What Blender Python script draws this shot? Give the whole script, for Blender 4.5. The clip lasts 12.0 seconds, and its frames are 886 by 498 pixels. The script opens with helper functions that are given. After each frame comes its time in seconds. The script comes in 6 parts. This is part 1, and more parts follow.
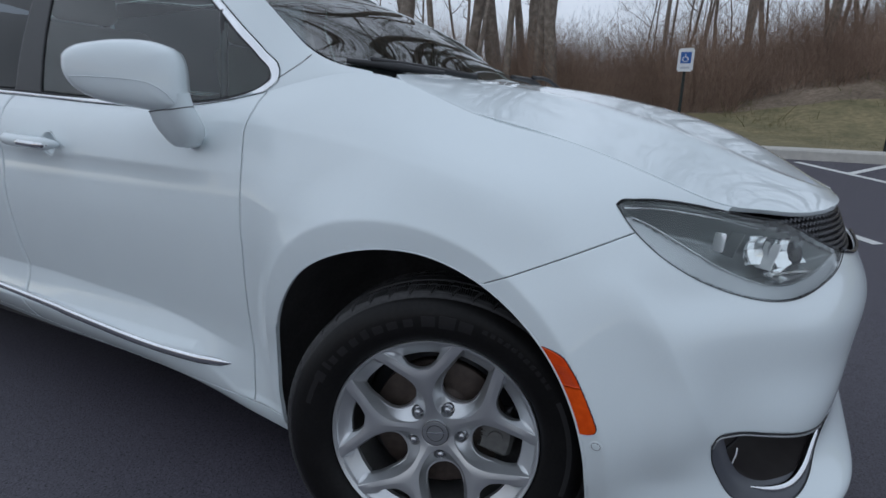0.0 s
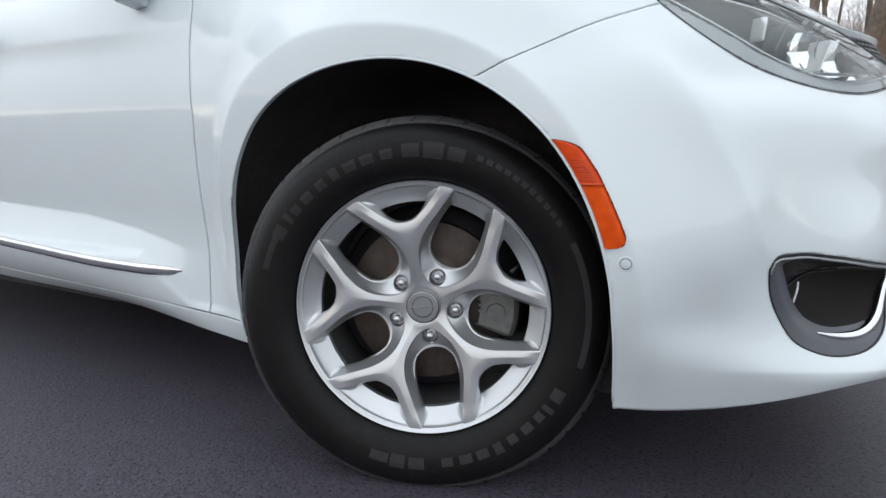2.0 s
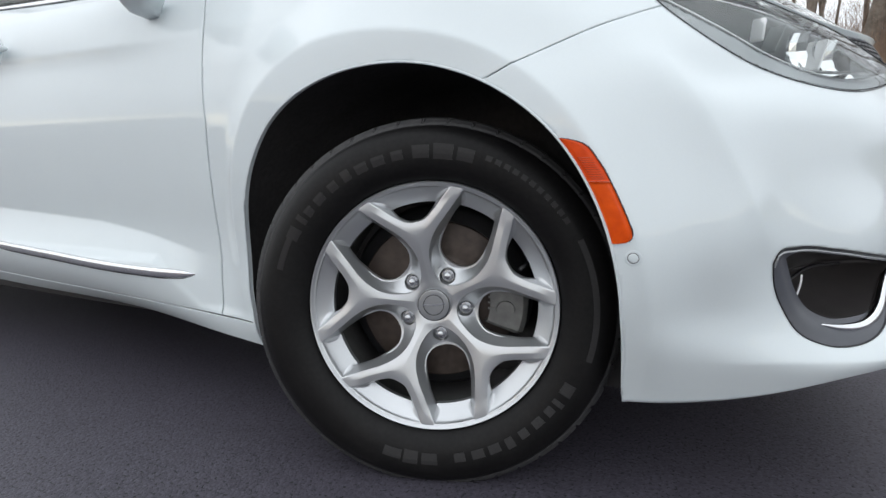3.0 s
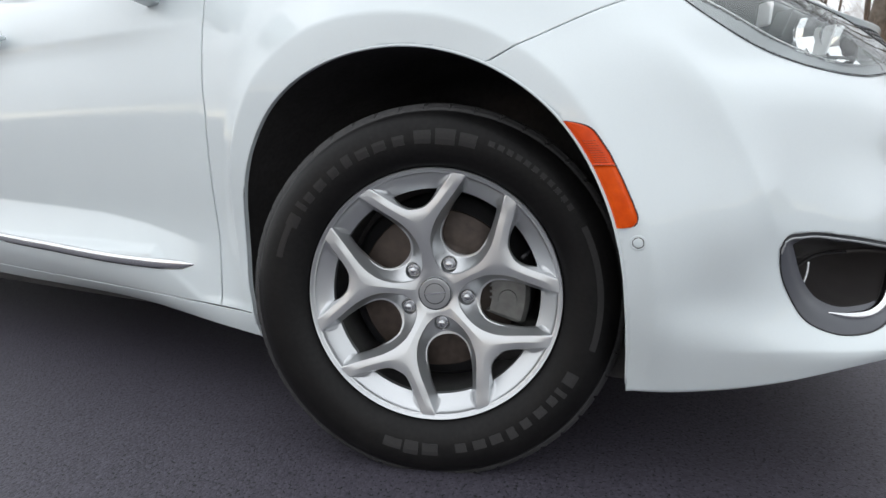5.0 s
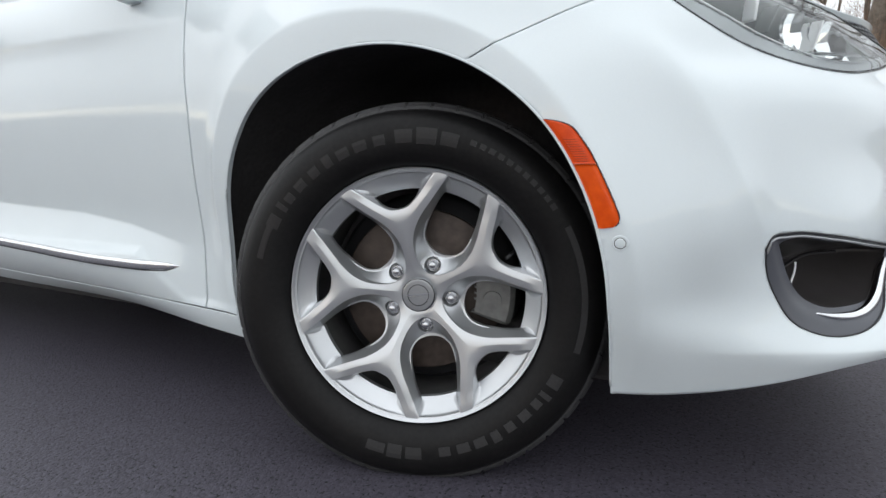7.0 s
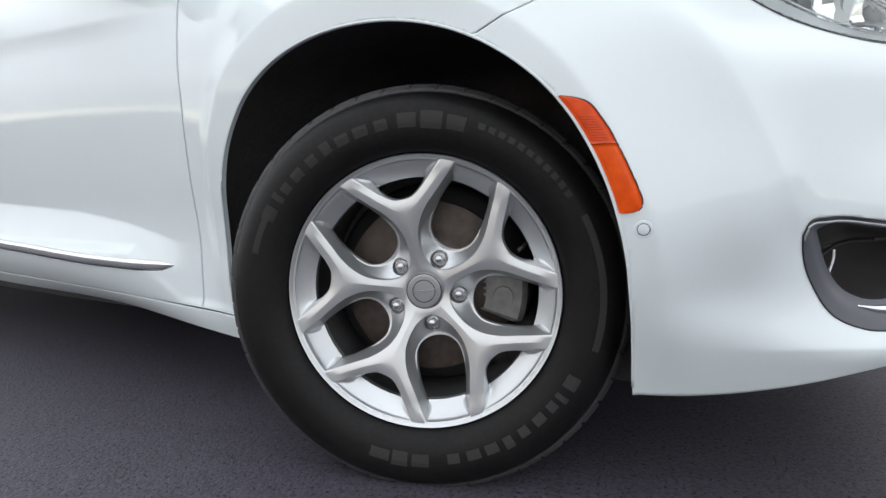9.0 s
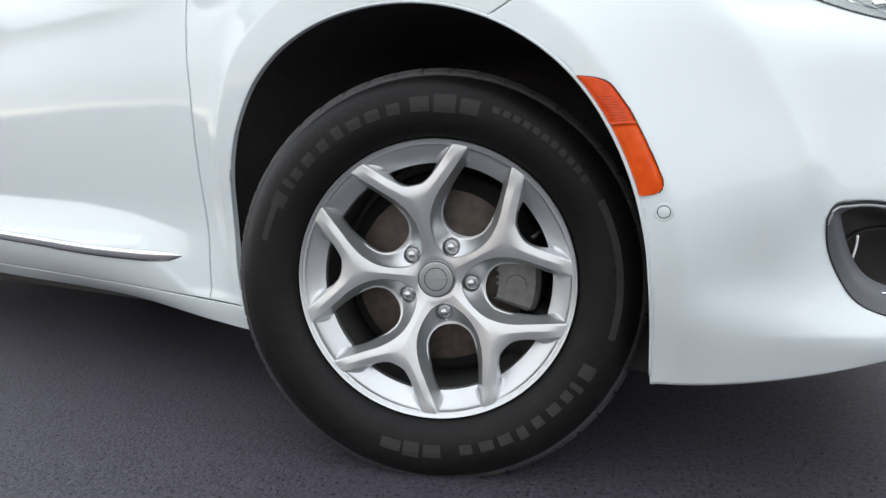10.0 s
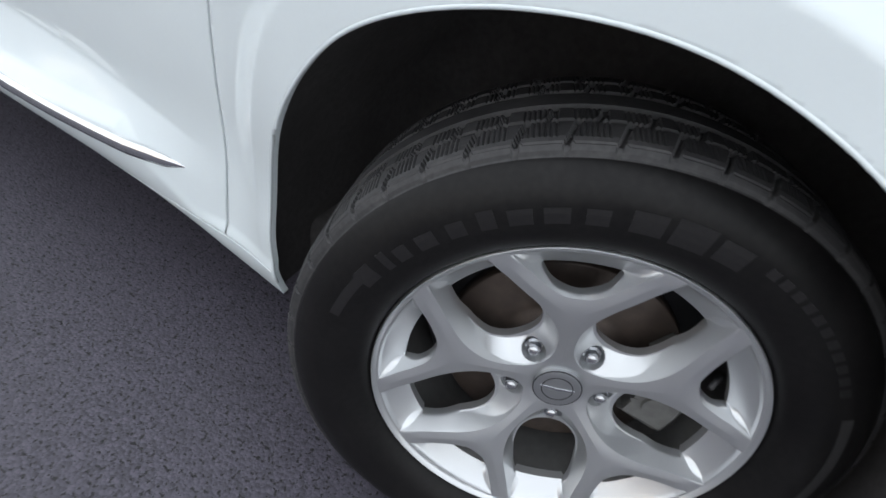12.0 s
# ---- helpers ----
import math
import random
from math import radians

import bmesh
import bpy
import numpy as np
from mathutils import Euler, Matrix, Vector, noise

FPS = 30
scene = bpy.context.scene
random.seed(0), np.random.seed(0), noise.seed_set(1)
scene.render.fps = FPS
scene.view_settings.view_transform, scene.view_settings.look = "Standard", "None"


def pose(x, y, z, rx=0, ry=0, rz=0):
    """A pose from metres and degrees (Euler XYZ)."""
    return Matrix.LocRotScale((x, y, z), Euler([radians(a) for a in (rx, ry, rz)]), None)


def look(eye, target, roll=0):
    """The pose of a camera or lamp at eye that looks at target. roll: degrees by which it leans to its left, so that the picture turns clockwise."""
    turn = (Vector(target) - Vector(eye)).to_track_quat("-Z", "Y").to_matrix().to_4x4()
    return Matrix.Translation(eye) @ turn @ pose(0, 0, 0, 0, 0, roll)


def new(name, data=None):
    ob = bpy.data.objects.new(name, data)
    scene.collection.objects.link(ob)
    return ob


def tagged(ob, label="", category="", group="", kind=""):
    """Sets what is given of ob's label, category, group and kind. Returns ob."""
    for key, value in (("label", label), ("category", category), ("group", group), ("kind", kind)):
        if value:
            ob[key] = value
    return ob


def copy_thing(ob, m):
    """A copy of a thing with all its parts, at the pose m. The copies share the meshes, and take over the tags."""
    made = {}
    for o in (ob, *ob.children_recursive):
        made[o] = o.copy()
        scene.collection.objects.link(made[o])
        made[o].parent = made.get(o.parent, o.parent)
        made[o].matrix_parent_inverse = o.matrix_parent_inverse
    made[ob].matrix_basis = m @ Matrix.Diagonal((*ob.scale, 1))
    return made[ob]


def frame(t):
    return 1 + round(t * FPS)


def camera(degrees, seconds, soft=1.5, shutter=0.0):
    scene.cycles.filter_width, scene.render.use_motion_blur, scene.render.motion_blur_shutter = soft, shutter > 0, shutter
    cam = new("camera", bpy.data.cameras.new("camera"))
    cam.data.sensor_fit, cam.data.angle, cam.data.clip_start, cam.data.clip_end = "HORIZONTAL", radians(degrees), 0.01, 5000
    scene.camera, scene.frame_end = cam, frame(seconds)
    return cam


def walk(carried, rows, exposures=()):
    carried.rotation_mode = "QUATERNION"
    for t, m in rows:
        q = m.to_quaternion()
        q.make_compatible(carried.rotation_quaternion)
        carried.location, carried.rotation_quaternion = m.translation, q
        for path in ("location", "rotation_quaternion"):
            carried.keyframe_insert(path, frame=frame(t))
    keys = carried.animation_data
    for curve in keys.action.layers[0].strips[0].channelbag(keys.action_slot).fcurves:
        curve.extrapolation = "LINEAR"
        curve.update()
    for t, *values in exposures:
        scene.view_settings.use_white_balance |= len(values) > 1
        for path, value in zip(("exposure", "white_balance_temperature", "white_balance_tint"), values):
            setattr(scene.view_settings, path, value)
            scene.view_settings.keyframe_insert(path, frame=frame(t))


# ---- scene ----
EXPOSURES = [(0.0, -0.66, 5700, 10), (0.5, -0.76, 5600, 10), (1.0, -0.33, 5750, 10), (1.5, 0.11, 6100, 10), (2.0, 0.26, 6300, 10), (3.0, 0.25, 6400, 10), (5.5, 0.3, 6450, 10), (7.5, 0.29, 6450, 10), (9.5, 0.44, 6450, 10), (10.5, 0.49, 6400, 10), (11.0, 0.48, 6350, 10), (11.5, 0.37, 6350, 10), (12.0, 0.53, 6300, 10)]
cam = camera(77.6, 12.0, shutter=0.15)
PATH = [
    (0, (0.519, -1.01, 1.111), (-0.349, 0.722, 0.612), 1.7),
    (0.2, (0.5, -0.925, 1.066), (-0.344, 0.807, 0.531), 0.8),
    (0.5, (0.454, -0.879, 0.943), (-0.361, 0.865, 0.401), 1.0),
    (1, (0.441, -0.86, 0.753), (-0.384, 0.893, 0.258), 1.1),
    (1.5, (0.462, -0.866, 0.663), (-0.383, 0.901, 0.26), 1.0),
    (2, (0.477, -0.893, 0.648), (-0.375, 0.884, 0.307), 0.5),
    (2.5, (0.468, -0.897, 0.633), (-0.387, 0.881, 0.303), -0.2),
    (3, (0.473, -0.924, 0.636), (-0.385, 0.854, 0.321), -0.2),
    (5, (0.466, -0.917, 0.608), (-0.392, 0.862, 0.297), 0.0),
    (5.5, (0.463, -0.921, 0.606), (-0.395, 0.859, 0.296), 0.0),
    (6, (0.465, -0.915, 0.603), (-0.395, 0.865, 0.295), 0.0),
    (6.5, (0.475, -0.906, 0.603), (-0.386, 0.873, 0.295), 0.1),
    (7, (0.49, -0.888, 0.607), (-0.371, 0.89, 0.296), -0.2),
    (7.5, (0.468, -0.826, 0.608), (-0.398, 0.949, 0.294), -0.5),
    (9.5, (0.458, -0.832, 0.556), (-0.433, 0.936, 0.271), -0.8),
    (10, (0.442, -0.828, 0.545), (-0.454, 0.938, 0.262), -0.7),
    (10.5, (0.428, -0.821, 0.559), (-0.468, 0.94, 0.254), -0.7),
    (11, (0.339, -0.773, 0.658), (-0.555, 0.976, 0.283), -0.3),
    (11.4, (0.194, -0.749, 0.83), (-0.629, 0.954, 0.178), 2.8),
    (11.5, (0.147, -0.74, 0.877), (-0.622, 0.938, 0.107), 4.3),
    (11.8, (0.045, -0.636, 0.946), (-0.574, 0.921, -0.147), 11.2),
    (12, (-0.031, -0.489, 0.913), (-0.559, 0.99, -0.326), 15.2),
]
walk(cam, [(t, look(eye, target, roll)) for t, eye, target, roll in PATH], EXPOSURES)

# ---- world and sun: an overcast winter afternoon ----
def link(nt, a, b):
    nt.links.new(a, b)


world = bpy.data.worlds.new("overcast_sky")
scene.world = world
world.use_nodes = True
wn = world.node_tree
wn.nodes.clear()
SUN_EL, SUN_ROT = radians(7), radians(195)
sky = wn.nodes.new("ShaderNodeTexSky")
sky.sky_type, sky.sun_disc = "NISHITA", False
sky.sun_elevation, sky.sun_rotation = SUN_EL, SUN_ROT
sky.air_density, sky.dust_density, sky.ozone_density = 1.2, 3.0, 1.0
coord = wn.nodes.new("ShaderNodeTexCoord")
mapping = wn.nodes.new("ShaderNodeMapping")
mapping.inputs["Scale"].default_value = (1.0, 1.0, 2.6)
clouds = wn.nodes.new("ShaderNodeTexNoise")
clouds.inputs["Scale"].default_value, clouds.inputs["Detail"].default_value = 2.2, 6.0
ramp = wn.nodes.new("ShaderNodeValToRGB")
ramp.color_ramp.elements[0].position, ramp.color_ramp.elements[0].color = 0.30, (6.0, 6.3, 6.6, 1)
ramp.color_ramp.elements[1].position, ramp.color_ramp.elements[1].color = 0.72, (9.7, 10.0, 10.3, 1)
cover = wn.nodes.new("ShaderNodeMix")
cover.data_type = "RGBA"
# the cloud thins out towards the horizon
updown = wn.nodes.new("ShaderNodeSeparateXYZ")
thin = wn.nodes.new("ShaderNodeMapRange")
thin.inputs[1].default_value, thin.inputs[2].default_value, thin.inputs[3].default_value, thin.inputs[4].default_value = 0.0, 0.10, 0.9, 0.97
link(wn, coord.outputs["Generated"], updown.inputs[0])
link(wn, updown.outputs["Z"], thin.inputs[0])
link(wn, thin.outputs[0], cover.inputs[0])
back = wn.nodes.new("ShaderNodeBackground")
back.inputs["Strength"].default_value = 0.1
wout = wn.nodes.new("ShaderNodeOutputWorld")
link(wn, coord.outputs["Generated"], mapping.inputs["Vector"])
link(wn, mapping.outputs["Vector"], clouds.inputs["Vector"])
link(wn, clouds.outputs["Fac"], ramp.inputs["Fac"])
link(wn, sky.outputs["Color"], cover.inputs[6])
# an overcast sky is brightest overhead
lum = wn.nodes.new("ShaderNodeMapRange")
lum.inputs[1].default_value, lum.inputs[2].default_value, lum.inputs[3].default_value, lum.inputs[4].default_value = 0.0, 1.0, 1.22, 1.66
link(wn, updown.outputs["Z"], lum.inputs[0])
gain = wn.nodes.new("ShaderNodeVectorMath")
gain.operation = "SCALE"
link(wn, ramp.outputs["Color"], gain.inputs[0])
link(wn, lum.outputs[0], gain.inputs["Scale"])
link(wn, gain.outputs[0], cover.inputs[7])
# a warm bright gap under the cloud along the horizon
glow = wn.nodes.new("ShaderNodeValToRGB")
glow.color_ramp.interpolation = "EASE"
for pos, col in ((0.0, (0.9, 0.85, 0.78, 1)), (0.008, (1.0, 0.95, 0.85, 1)), (0.013, (2.1, 1.85, 1.4, 1)), (0.026, (2.1, 1.9, 1.5, 1)), (0.036, (1.1, 1.08, 1.03, 1)), (0.06, (1.0, 1.0, 1.0, 1))):
    el = glow.color_ramp.elements[0] if pos == 0.0 else glow.color_ramp.elements.new(pos)
    el.position, el.color = pos, col
glow.color_ramp.elements[-1].color = (1.0, 1.0, 1.0, 1)
lit = wn.nodes.new("ShaderNodeMix")
lit.data_type, lit.blend_type = "RGBA", "MULTIPLY"
lit.inputs[0].default_value = 1.0
link(wn, updown.outputs["Z"], glow.inputs["Fac"])
link(wn, cover.outputs[2], lit.inputs[6])
link(wn, glow.outputs["Color"], lit.inputs[7])
link(wn, lit.outputs[2], back.inputs["Color"])
link(wn, back.outputs["Background"], wout.inputs["Surface"])

sun = new("sun", bpy.data.lights.new("sun", "SUN"))
sun.data.energy, sun.data.angle, sun.data.color = 0.15, radians(120), (1.0, 0.97, 0.94)
sun.matrix_world = look((-10, -39, 8), (0, 0, 3))


# ---- materials ----
def material(name, color, rough=0.5, metal=0.0, coat=0.0, vary=0.0, grain=0.0, scale=40.0, grain_scale=400.0, spec=0.5, transmission=0.0, ior=1.5, alpha=1.0, coat_rough=0.03, second=None, second_scale=8.0):
    """A principled surface with colour variation at two scales and a fine relief."""
    m = bpy.data.materials.new(name)
    m.use_nodes = True
    nt = m.node_tree
    b = nt.nodes["Principled BSDF"]
    b.inputs["Base Color"].default_value = (*color, 1)
    b.inputs["Roughness"].default_value = rough
    b.inputs["Metallic"].default_value = metal
    b.inputs["Coat Weight"].default_value = coat
    b.inputs["Coat Roughness"].default_value = coat_rough
    b.inputs["Specular IOR Level"].default_value = spec
    b.inputs["Transmission Weight"].default_value = transmission
    b.inputs["IOR"].default_value = ior
    b.inputs["Alpha"].default_value = alpha
    tc = nt.nodes.new("ShaderNodeTexCoord")
    if vary > 0:
        n1 = nt.nodes.new("ShaderNodeTexNoise")
        n1.inputs["Scale"].default_value, n1.inputs["Detail"].default_value = scale, 5.0
        link(nt, tc.outputs["Object"], n1.inputs["Vector"])
        n2 = nt.nodes.new("ShaderNodeTexNoise")
        n2.inputs["Scale"].default_value, n2.inputs["Detail"].default_value = second_scale, 4.0
        link(nt, tc.outputs["Object"], n2.inputs["Vector"])
        mean = nt.nodes.new("ShaderNodeMath")
        mean.operation = "MULTIPLY"
        link(nt, n1.outputs["Fac"], mean.inputs[0])
        link(nt, n2.outputs["Fac"], mean.inputs[1])
        rng = nt.nodes.new("ShaderNodeMapRange")
        rng.inputs[1].default_value, rng.inputs[2].default_value = 0.1, 0.42
        link(nt, mean.outputs[0], rng.inputs[0])
        mix = nt.nodes.new("ShaderNodeMix")
        mix.data_type = "RGBA"
        other = second or tuple(c * (1 + vary) for c in color)
        mix.inputs[6].default_value = (*[c * (1 - vary) for c in color], 1)
        mix.inputs[7].default_value = (*other, 1)
        link(nt, rng.outputs[0], mix.inputs[0])
        link(nt, mix.outputs[2], b.inputs["Base Color"])
    if grain > 0:
        n3 = nt.nodes.new("ShaderNodeTexNoise")
        n3.inputs["Scale"].default_value, n3.inputs["Detail"].default_value = grain_scale, 3.0
        link(nt, tc.outputs["Object"], n3.inputs["Vector"])
        bump = nt.nodes.new("ShaderNodeBump")
        bump.inputs["Strength"].default_value, bump.inputs["Distance"].default_value = grain, 0.002
        link(nt, n3.outputs["Fac"], bump.inputs["Height"])
        link(nt, bump.outputs["Normal"], b.inputs["Normal"])
    return m


PAINT = material("white_pearl_paint", (0.705, 0.765, 0.785), 0.5, 0.0, 1.0, 0.012, 0.0, 300.0, coat_rough=0.015, spec=0.25)
CHROME = material("chrome", (0.75, 0.76, 0.78), 0.09, 1.0, vary=0.06, scale=20)
CAP = material("silver_cap_paint", (0.36, 0.37, 0.385), 0.3, 0.75, 0.3, 0.03)
SATIN = material("satin_chrome", (0.55, 0.56, 0.58), 0.22, 1.0, vary=0.05)
ALLOY = material("silver_alloy_paint", (0.59, 0.605, 0.62), 0.33, 0.8, 0.25, 0.03, 0.02, 900.0, 2500.0)
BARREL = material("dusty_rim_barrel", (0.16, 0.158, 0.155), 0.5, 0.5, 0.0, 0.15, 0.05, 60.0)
RUBBER = material("tyre_rubber", (0.0058, 0.0054, 0.0059), 0.44, spec=0.20, vary=0.25, grain=0.08, scale=120, grain_scale=900, second=(0.0102, 0.0097, 0.0098), second_scale=11)
TREAD = material("tread_rubber", (0.026, 0.026, 0.0285), 0.6, vary=0.3, grain=0.1, scale=160, grain_scale=500, second=(0.046, 0.045, 0.046), second_scale=14)
# sidewall marks in two tones: paler where they catch light, darker at the top
LETTER = material("lit_scuffed_rubber_marks", (0.025, 0.0245, 0.025), 0.5, spec=0.4, vary=0.25, grain=0.1, scale=200)
LETTER_DARK = material("dim_rubber_marks", (0.0135, 0.0130, 0.0135), 0.40, spec=0.35, vary=0.25, grain=0.05, scale=200)
LINER = material("wheel_arch_felt", (0.050, 0.047, 0.047), 0.9, vary=0.3, grain=0.4, scale=90, grain_scale=300)
BLACK = material("black_plastic", (0.018, 0.018, 0.02), 0.45, vary=0.1, grain=0.1)
GREY_PLASTIC = material("dark_grey_plastic", (0.078, 0.082, 0.096), 0.35, vary=0.05, grain=0.1, grain_scale=800)
GLOSS_BLACK = material("gloss_black", (0.01, 0.01, 0.012), 0.08, coat=0.5)
DISC = material("brown_brake_disc", (0.056, 0.042, 0.035), 0.5, 0.45, vary=0.25, grain=0.15, scale=60, grain_scale=700, second=(0.088, 0.067, 0.056))
CALIPER = material("cast_caliper_metal", (0.15, 0.149, 0.143), 0.5, 0.45, vary=0.25, grain=0.3, scale=60)
AMBER = material("orange_marker_plastic", (0.76, 0.074, 0.003), 0.25, coat=0.1, vary=0.14, grain=0.15, scale=70, grain_scale=260, spec=0.25, second=(0.80, 0.098, 0.004), second_scale=45)
AMBER_DEEP = material("deep_orange_marker_plastic", (0.70, 0.057, 0.003), 0.25, coat=0.1, vary=0.14, grain=0.1, scale=70, grain_scale=260, spec=0.25, second=(0.75, 0.074, 0.004), second_scale=45)


def clear_pane(name, tint, gloss_rough=0.0, ior=1.5):
    """A thin pane: what is behind shows through the tint, and its gloss follows Fresnel."""
    m = bpy.data.materials.new(name)
    m.use_nodes = True
    nt = m.node_tree
    nt.nodes.clear()
    out = nt.nodes.new("ShaderNodeOutputMaterial")
    see = nt.nodes.new("ShaderNodeBsdfTransparent")
    see.inputs["Color"].default_value = (*tint, 1)
    gloss = nt.nodes.new("ShaderNodeBsdfGlossy")
    gloss.inputs["Roughness"].default_value = gloss_rough
    fres = nt.nodes.new("ShaderNodeFresnel")
    fres.inputs["IOR"].default_value = ior
    mix = nt.nodes.new("ShaderNodeMixShader")
    link(nt, fres.outputs[0], mix.inputs[0])
    link(nt, see.outputs[0], mix.inputs[1])
    link(nt, gloss.outputs[0], mix.inputs[2])
    link(nt, mix.outputs[0], out.inputs["Surface"])
    return m


LENS = clear_pane("clear_polycarbonate", (0.95, 0.97, 0.96), 0.0, 1.45)
REFLECTOR = material("lamp_reflector", (0.93, 0.94, 0.95), 0.12, 1.0)
LAMP_GREY = material("lamp_bezel_grey", (0.30, 0.325, 0.33), 0.22, 0.45, vary=0.08)
GLASS = clear_pane("green_tinted_glass", (0.62, 0.80, 0.75), 0.0, 1.75)
DARK_GLASS = clear_pane("dark_privacy_glass", (0.13, 0.15, 0.17), 0.0, 1.35)
SEAT = material("grey_cabin_trim", (0.20, 0.205, 0.20), 0.7, vary=0.15)


# ---- mesh tools ----
def build(name, verts, faces, mat, parent=None, label="", smooth=True):
    """One mesh object from arrays, under a thing or a part."""
    me = bpy.data.meshes.new(name)
    me.from_pydata([tuple(map(float, v)) for v in verts], [], [tuple(map(int, f)) for f in faces])
    me.validate()
    me.materials.append(mat)
    me.polygons.foreach_set("use_smooth", [smooth] * len(me.polygons))
    me.update()
    ob = new(name, me)
    if parent is not None:
        ob.parent = parent
    if label:
        tagged(ob, label)
    return ob


def part(name, bm, mat, parent=None, label="", smooth=True, sharp=None):
    me = bpy.data.meshes.new(name)
    bmesh.ops.recalc_face_normals(bm, faces=bm.faces[:])
    for f in bm.faces:
        f.smooth = smooth
    if sharp:
        for e in bm.edges:
            if len(e.link_faces) == 2 and e.calc_face_angle() > radians(sharp):
                e.smooth = False
    bm.to_mesh(me)
    bm.free()
    me.materials.append(mat)
    ob = new(name, me)
    if parent is not None:
        ob.parent = parent
    if label:
        tagged(ob, label)
    return ob


def thing(name, label, category, at=None, group="", kind=""):
    e = new(name)
    e.empty_display_size = 0.1
    if at is not None:
        e.matrix_world = at
    return tagged(e, label, category, group, kind)


def hermite(knots, values, where):
    """Cubic through values at knots (values may be arrays), sampled at where."""
    knots, values, where = np.asarray(knots, float), np.asarray(values, float), np.asarray(where, float)
    d = (values[1:] - values[:-1]) / (knots[1:] - knots[:-1]).reshape(-1, *([1] * (values.ndim - 1)))
    h = (knots[1:] - knots[:-1]).reshape(-1, *([1] * (values.ndim - 1)))
    tan = np.empty_like(values)
    tan[0], tan[-1] = d[0], d[-1]
    tan[1:-1] = (d[:-1] * h[1:] + d[1:] * h[:-1]) / (h[1:] + h[:-1])
    i = np.clip(np.searchsorted(knots, where, side="right") - 1, 0, len(knots) - 2)
    f = ((where - knots[i]) / (knots[i + 1] - knots[i])).reshape(-1, *([1] * (values.ndim - 1)))
    hh = h[i]
    return values[i] * (2 * f**3 - 3 * f**2 + 1) + values[i + 1] * (3 * f**2 - 2 * f**3) + tan[i] * hh * (f**3 - 2 * f**2 + f) + tan[i + 1] * hh * (f**3 - f**2)


def spline(knots, values, where):
    """A natural cubic spline through values at knots: its curvature has no jumps."""
    k, v, where = np.asarray(knots, float), np.asarray(values, float), np.asarray(where, float)
    n, h = len(k), np.diff(np.asarray(knots, float))
    flat = v.reshape(n, -1)
    a, b = np.eye(n), np.zeros_like(flat)
    for i in range(1, n - 1):
        a[i, i - 1 : i + 2] = h[i - 1], 2 * (h[i - 1] + h[i]), h[i]
        b[i] = 6 * ((flat[i + 1] - flat[i]) / h[i] - (flat[i] - flat[i - 1]) / h[i - 1])
    m = np.linalg.solve(a, b)
    i = np.clip(np.searchsorted(k, where, side="right") - 1, 0, n - 2)
    t, hh = (where - k[i])[:, None], h[i][:, None]
    u = hh - t
    out = m[i] * u**3 / (6 * hh) + m[i + 1] * t**3 / (6 * hh) + (flat[i] / hh - m[i] * hh / 6) * u + (flat[i + 1] / hh - m[i + 1] * hh / 6) * t
    return out.reshape(len(where), *v.shape[1:])


def smooth_line(points, n=12):
    """A smooth open curve through the points, n pieces between each two."""
    p = np.array(points, float)
    k = np.r_[0, np.cumsum(np.linalg.norm(np.diff(p, axis=0), axis=1))]
    w = np.concatenate([np.linspace(k[i], k[i + 1], n, endpoint=False) for i in range(len(k) - 1)] + [[k[-1]]])
    return hermite(k, p, w)


def step(a, b, x):
    t = np.clip((x - a) / (b - a), 0, 1)
    return t * t * (3 - 2 * t)


def polygon_distance(px, pz, poly):
    """Signed distance to a closed polygon: minus inside."""
    poly = np.asarray(poly, float)
    best = np.full(px.shape, 1e9)
    inside = np.zeros(px.shape, bool)
    for (ax, az), (bx, bz) in zip(poly, np.roll(poly, -1, axis=0)):
        ex, ez = bx - ax, bz - az
        t = np.clip(((px - ax) * ex + (pz - az) * ez) / (ex * ex + ez * ez + 1e-12), 0, 1)
        best = np.minimum(best, (px - ax - t * ex) ** 2 + (pz - az - t * ez) ** 2)
        if az != bz:
            inside ^= ((az > pz) != (bz > pz)) & (px < (bx - ax) * (pz - az) / (bz - az) + ax)
    return np.where(inside, -1, 1) * np.sqrt(best)


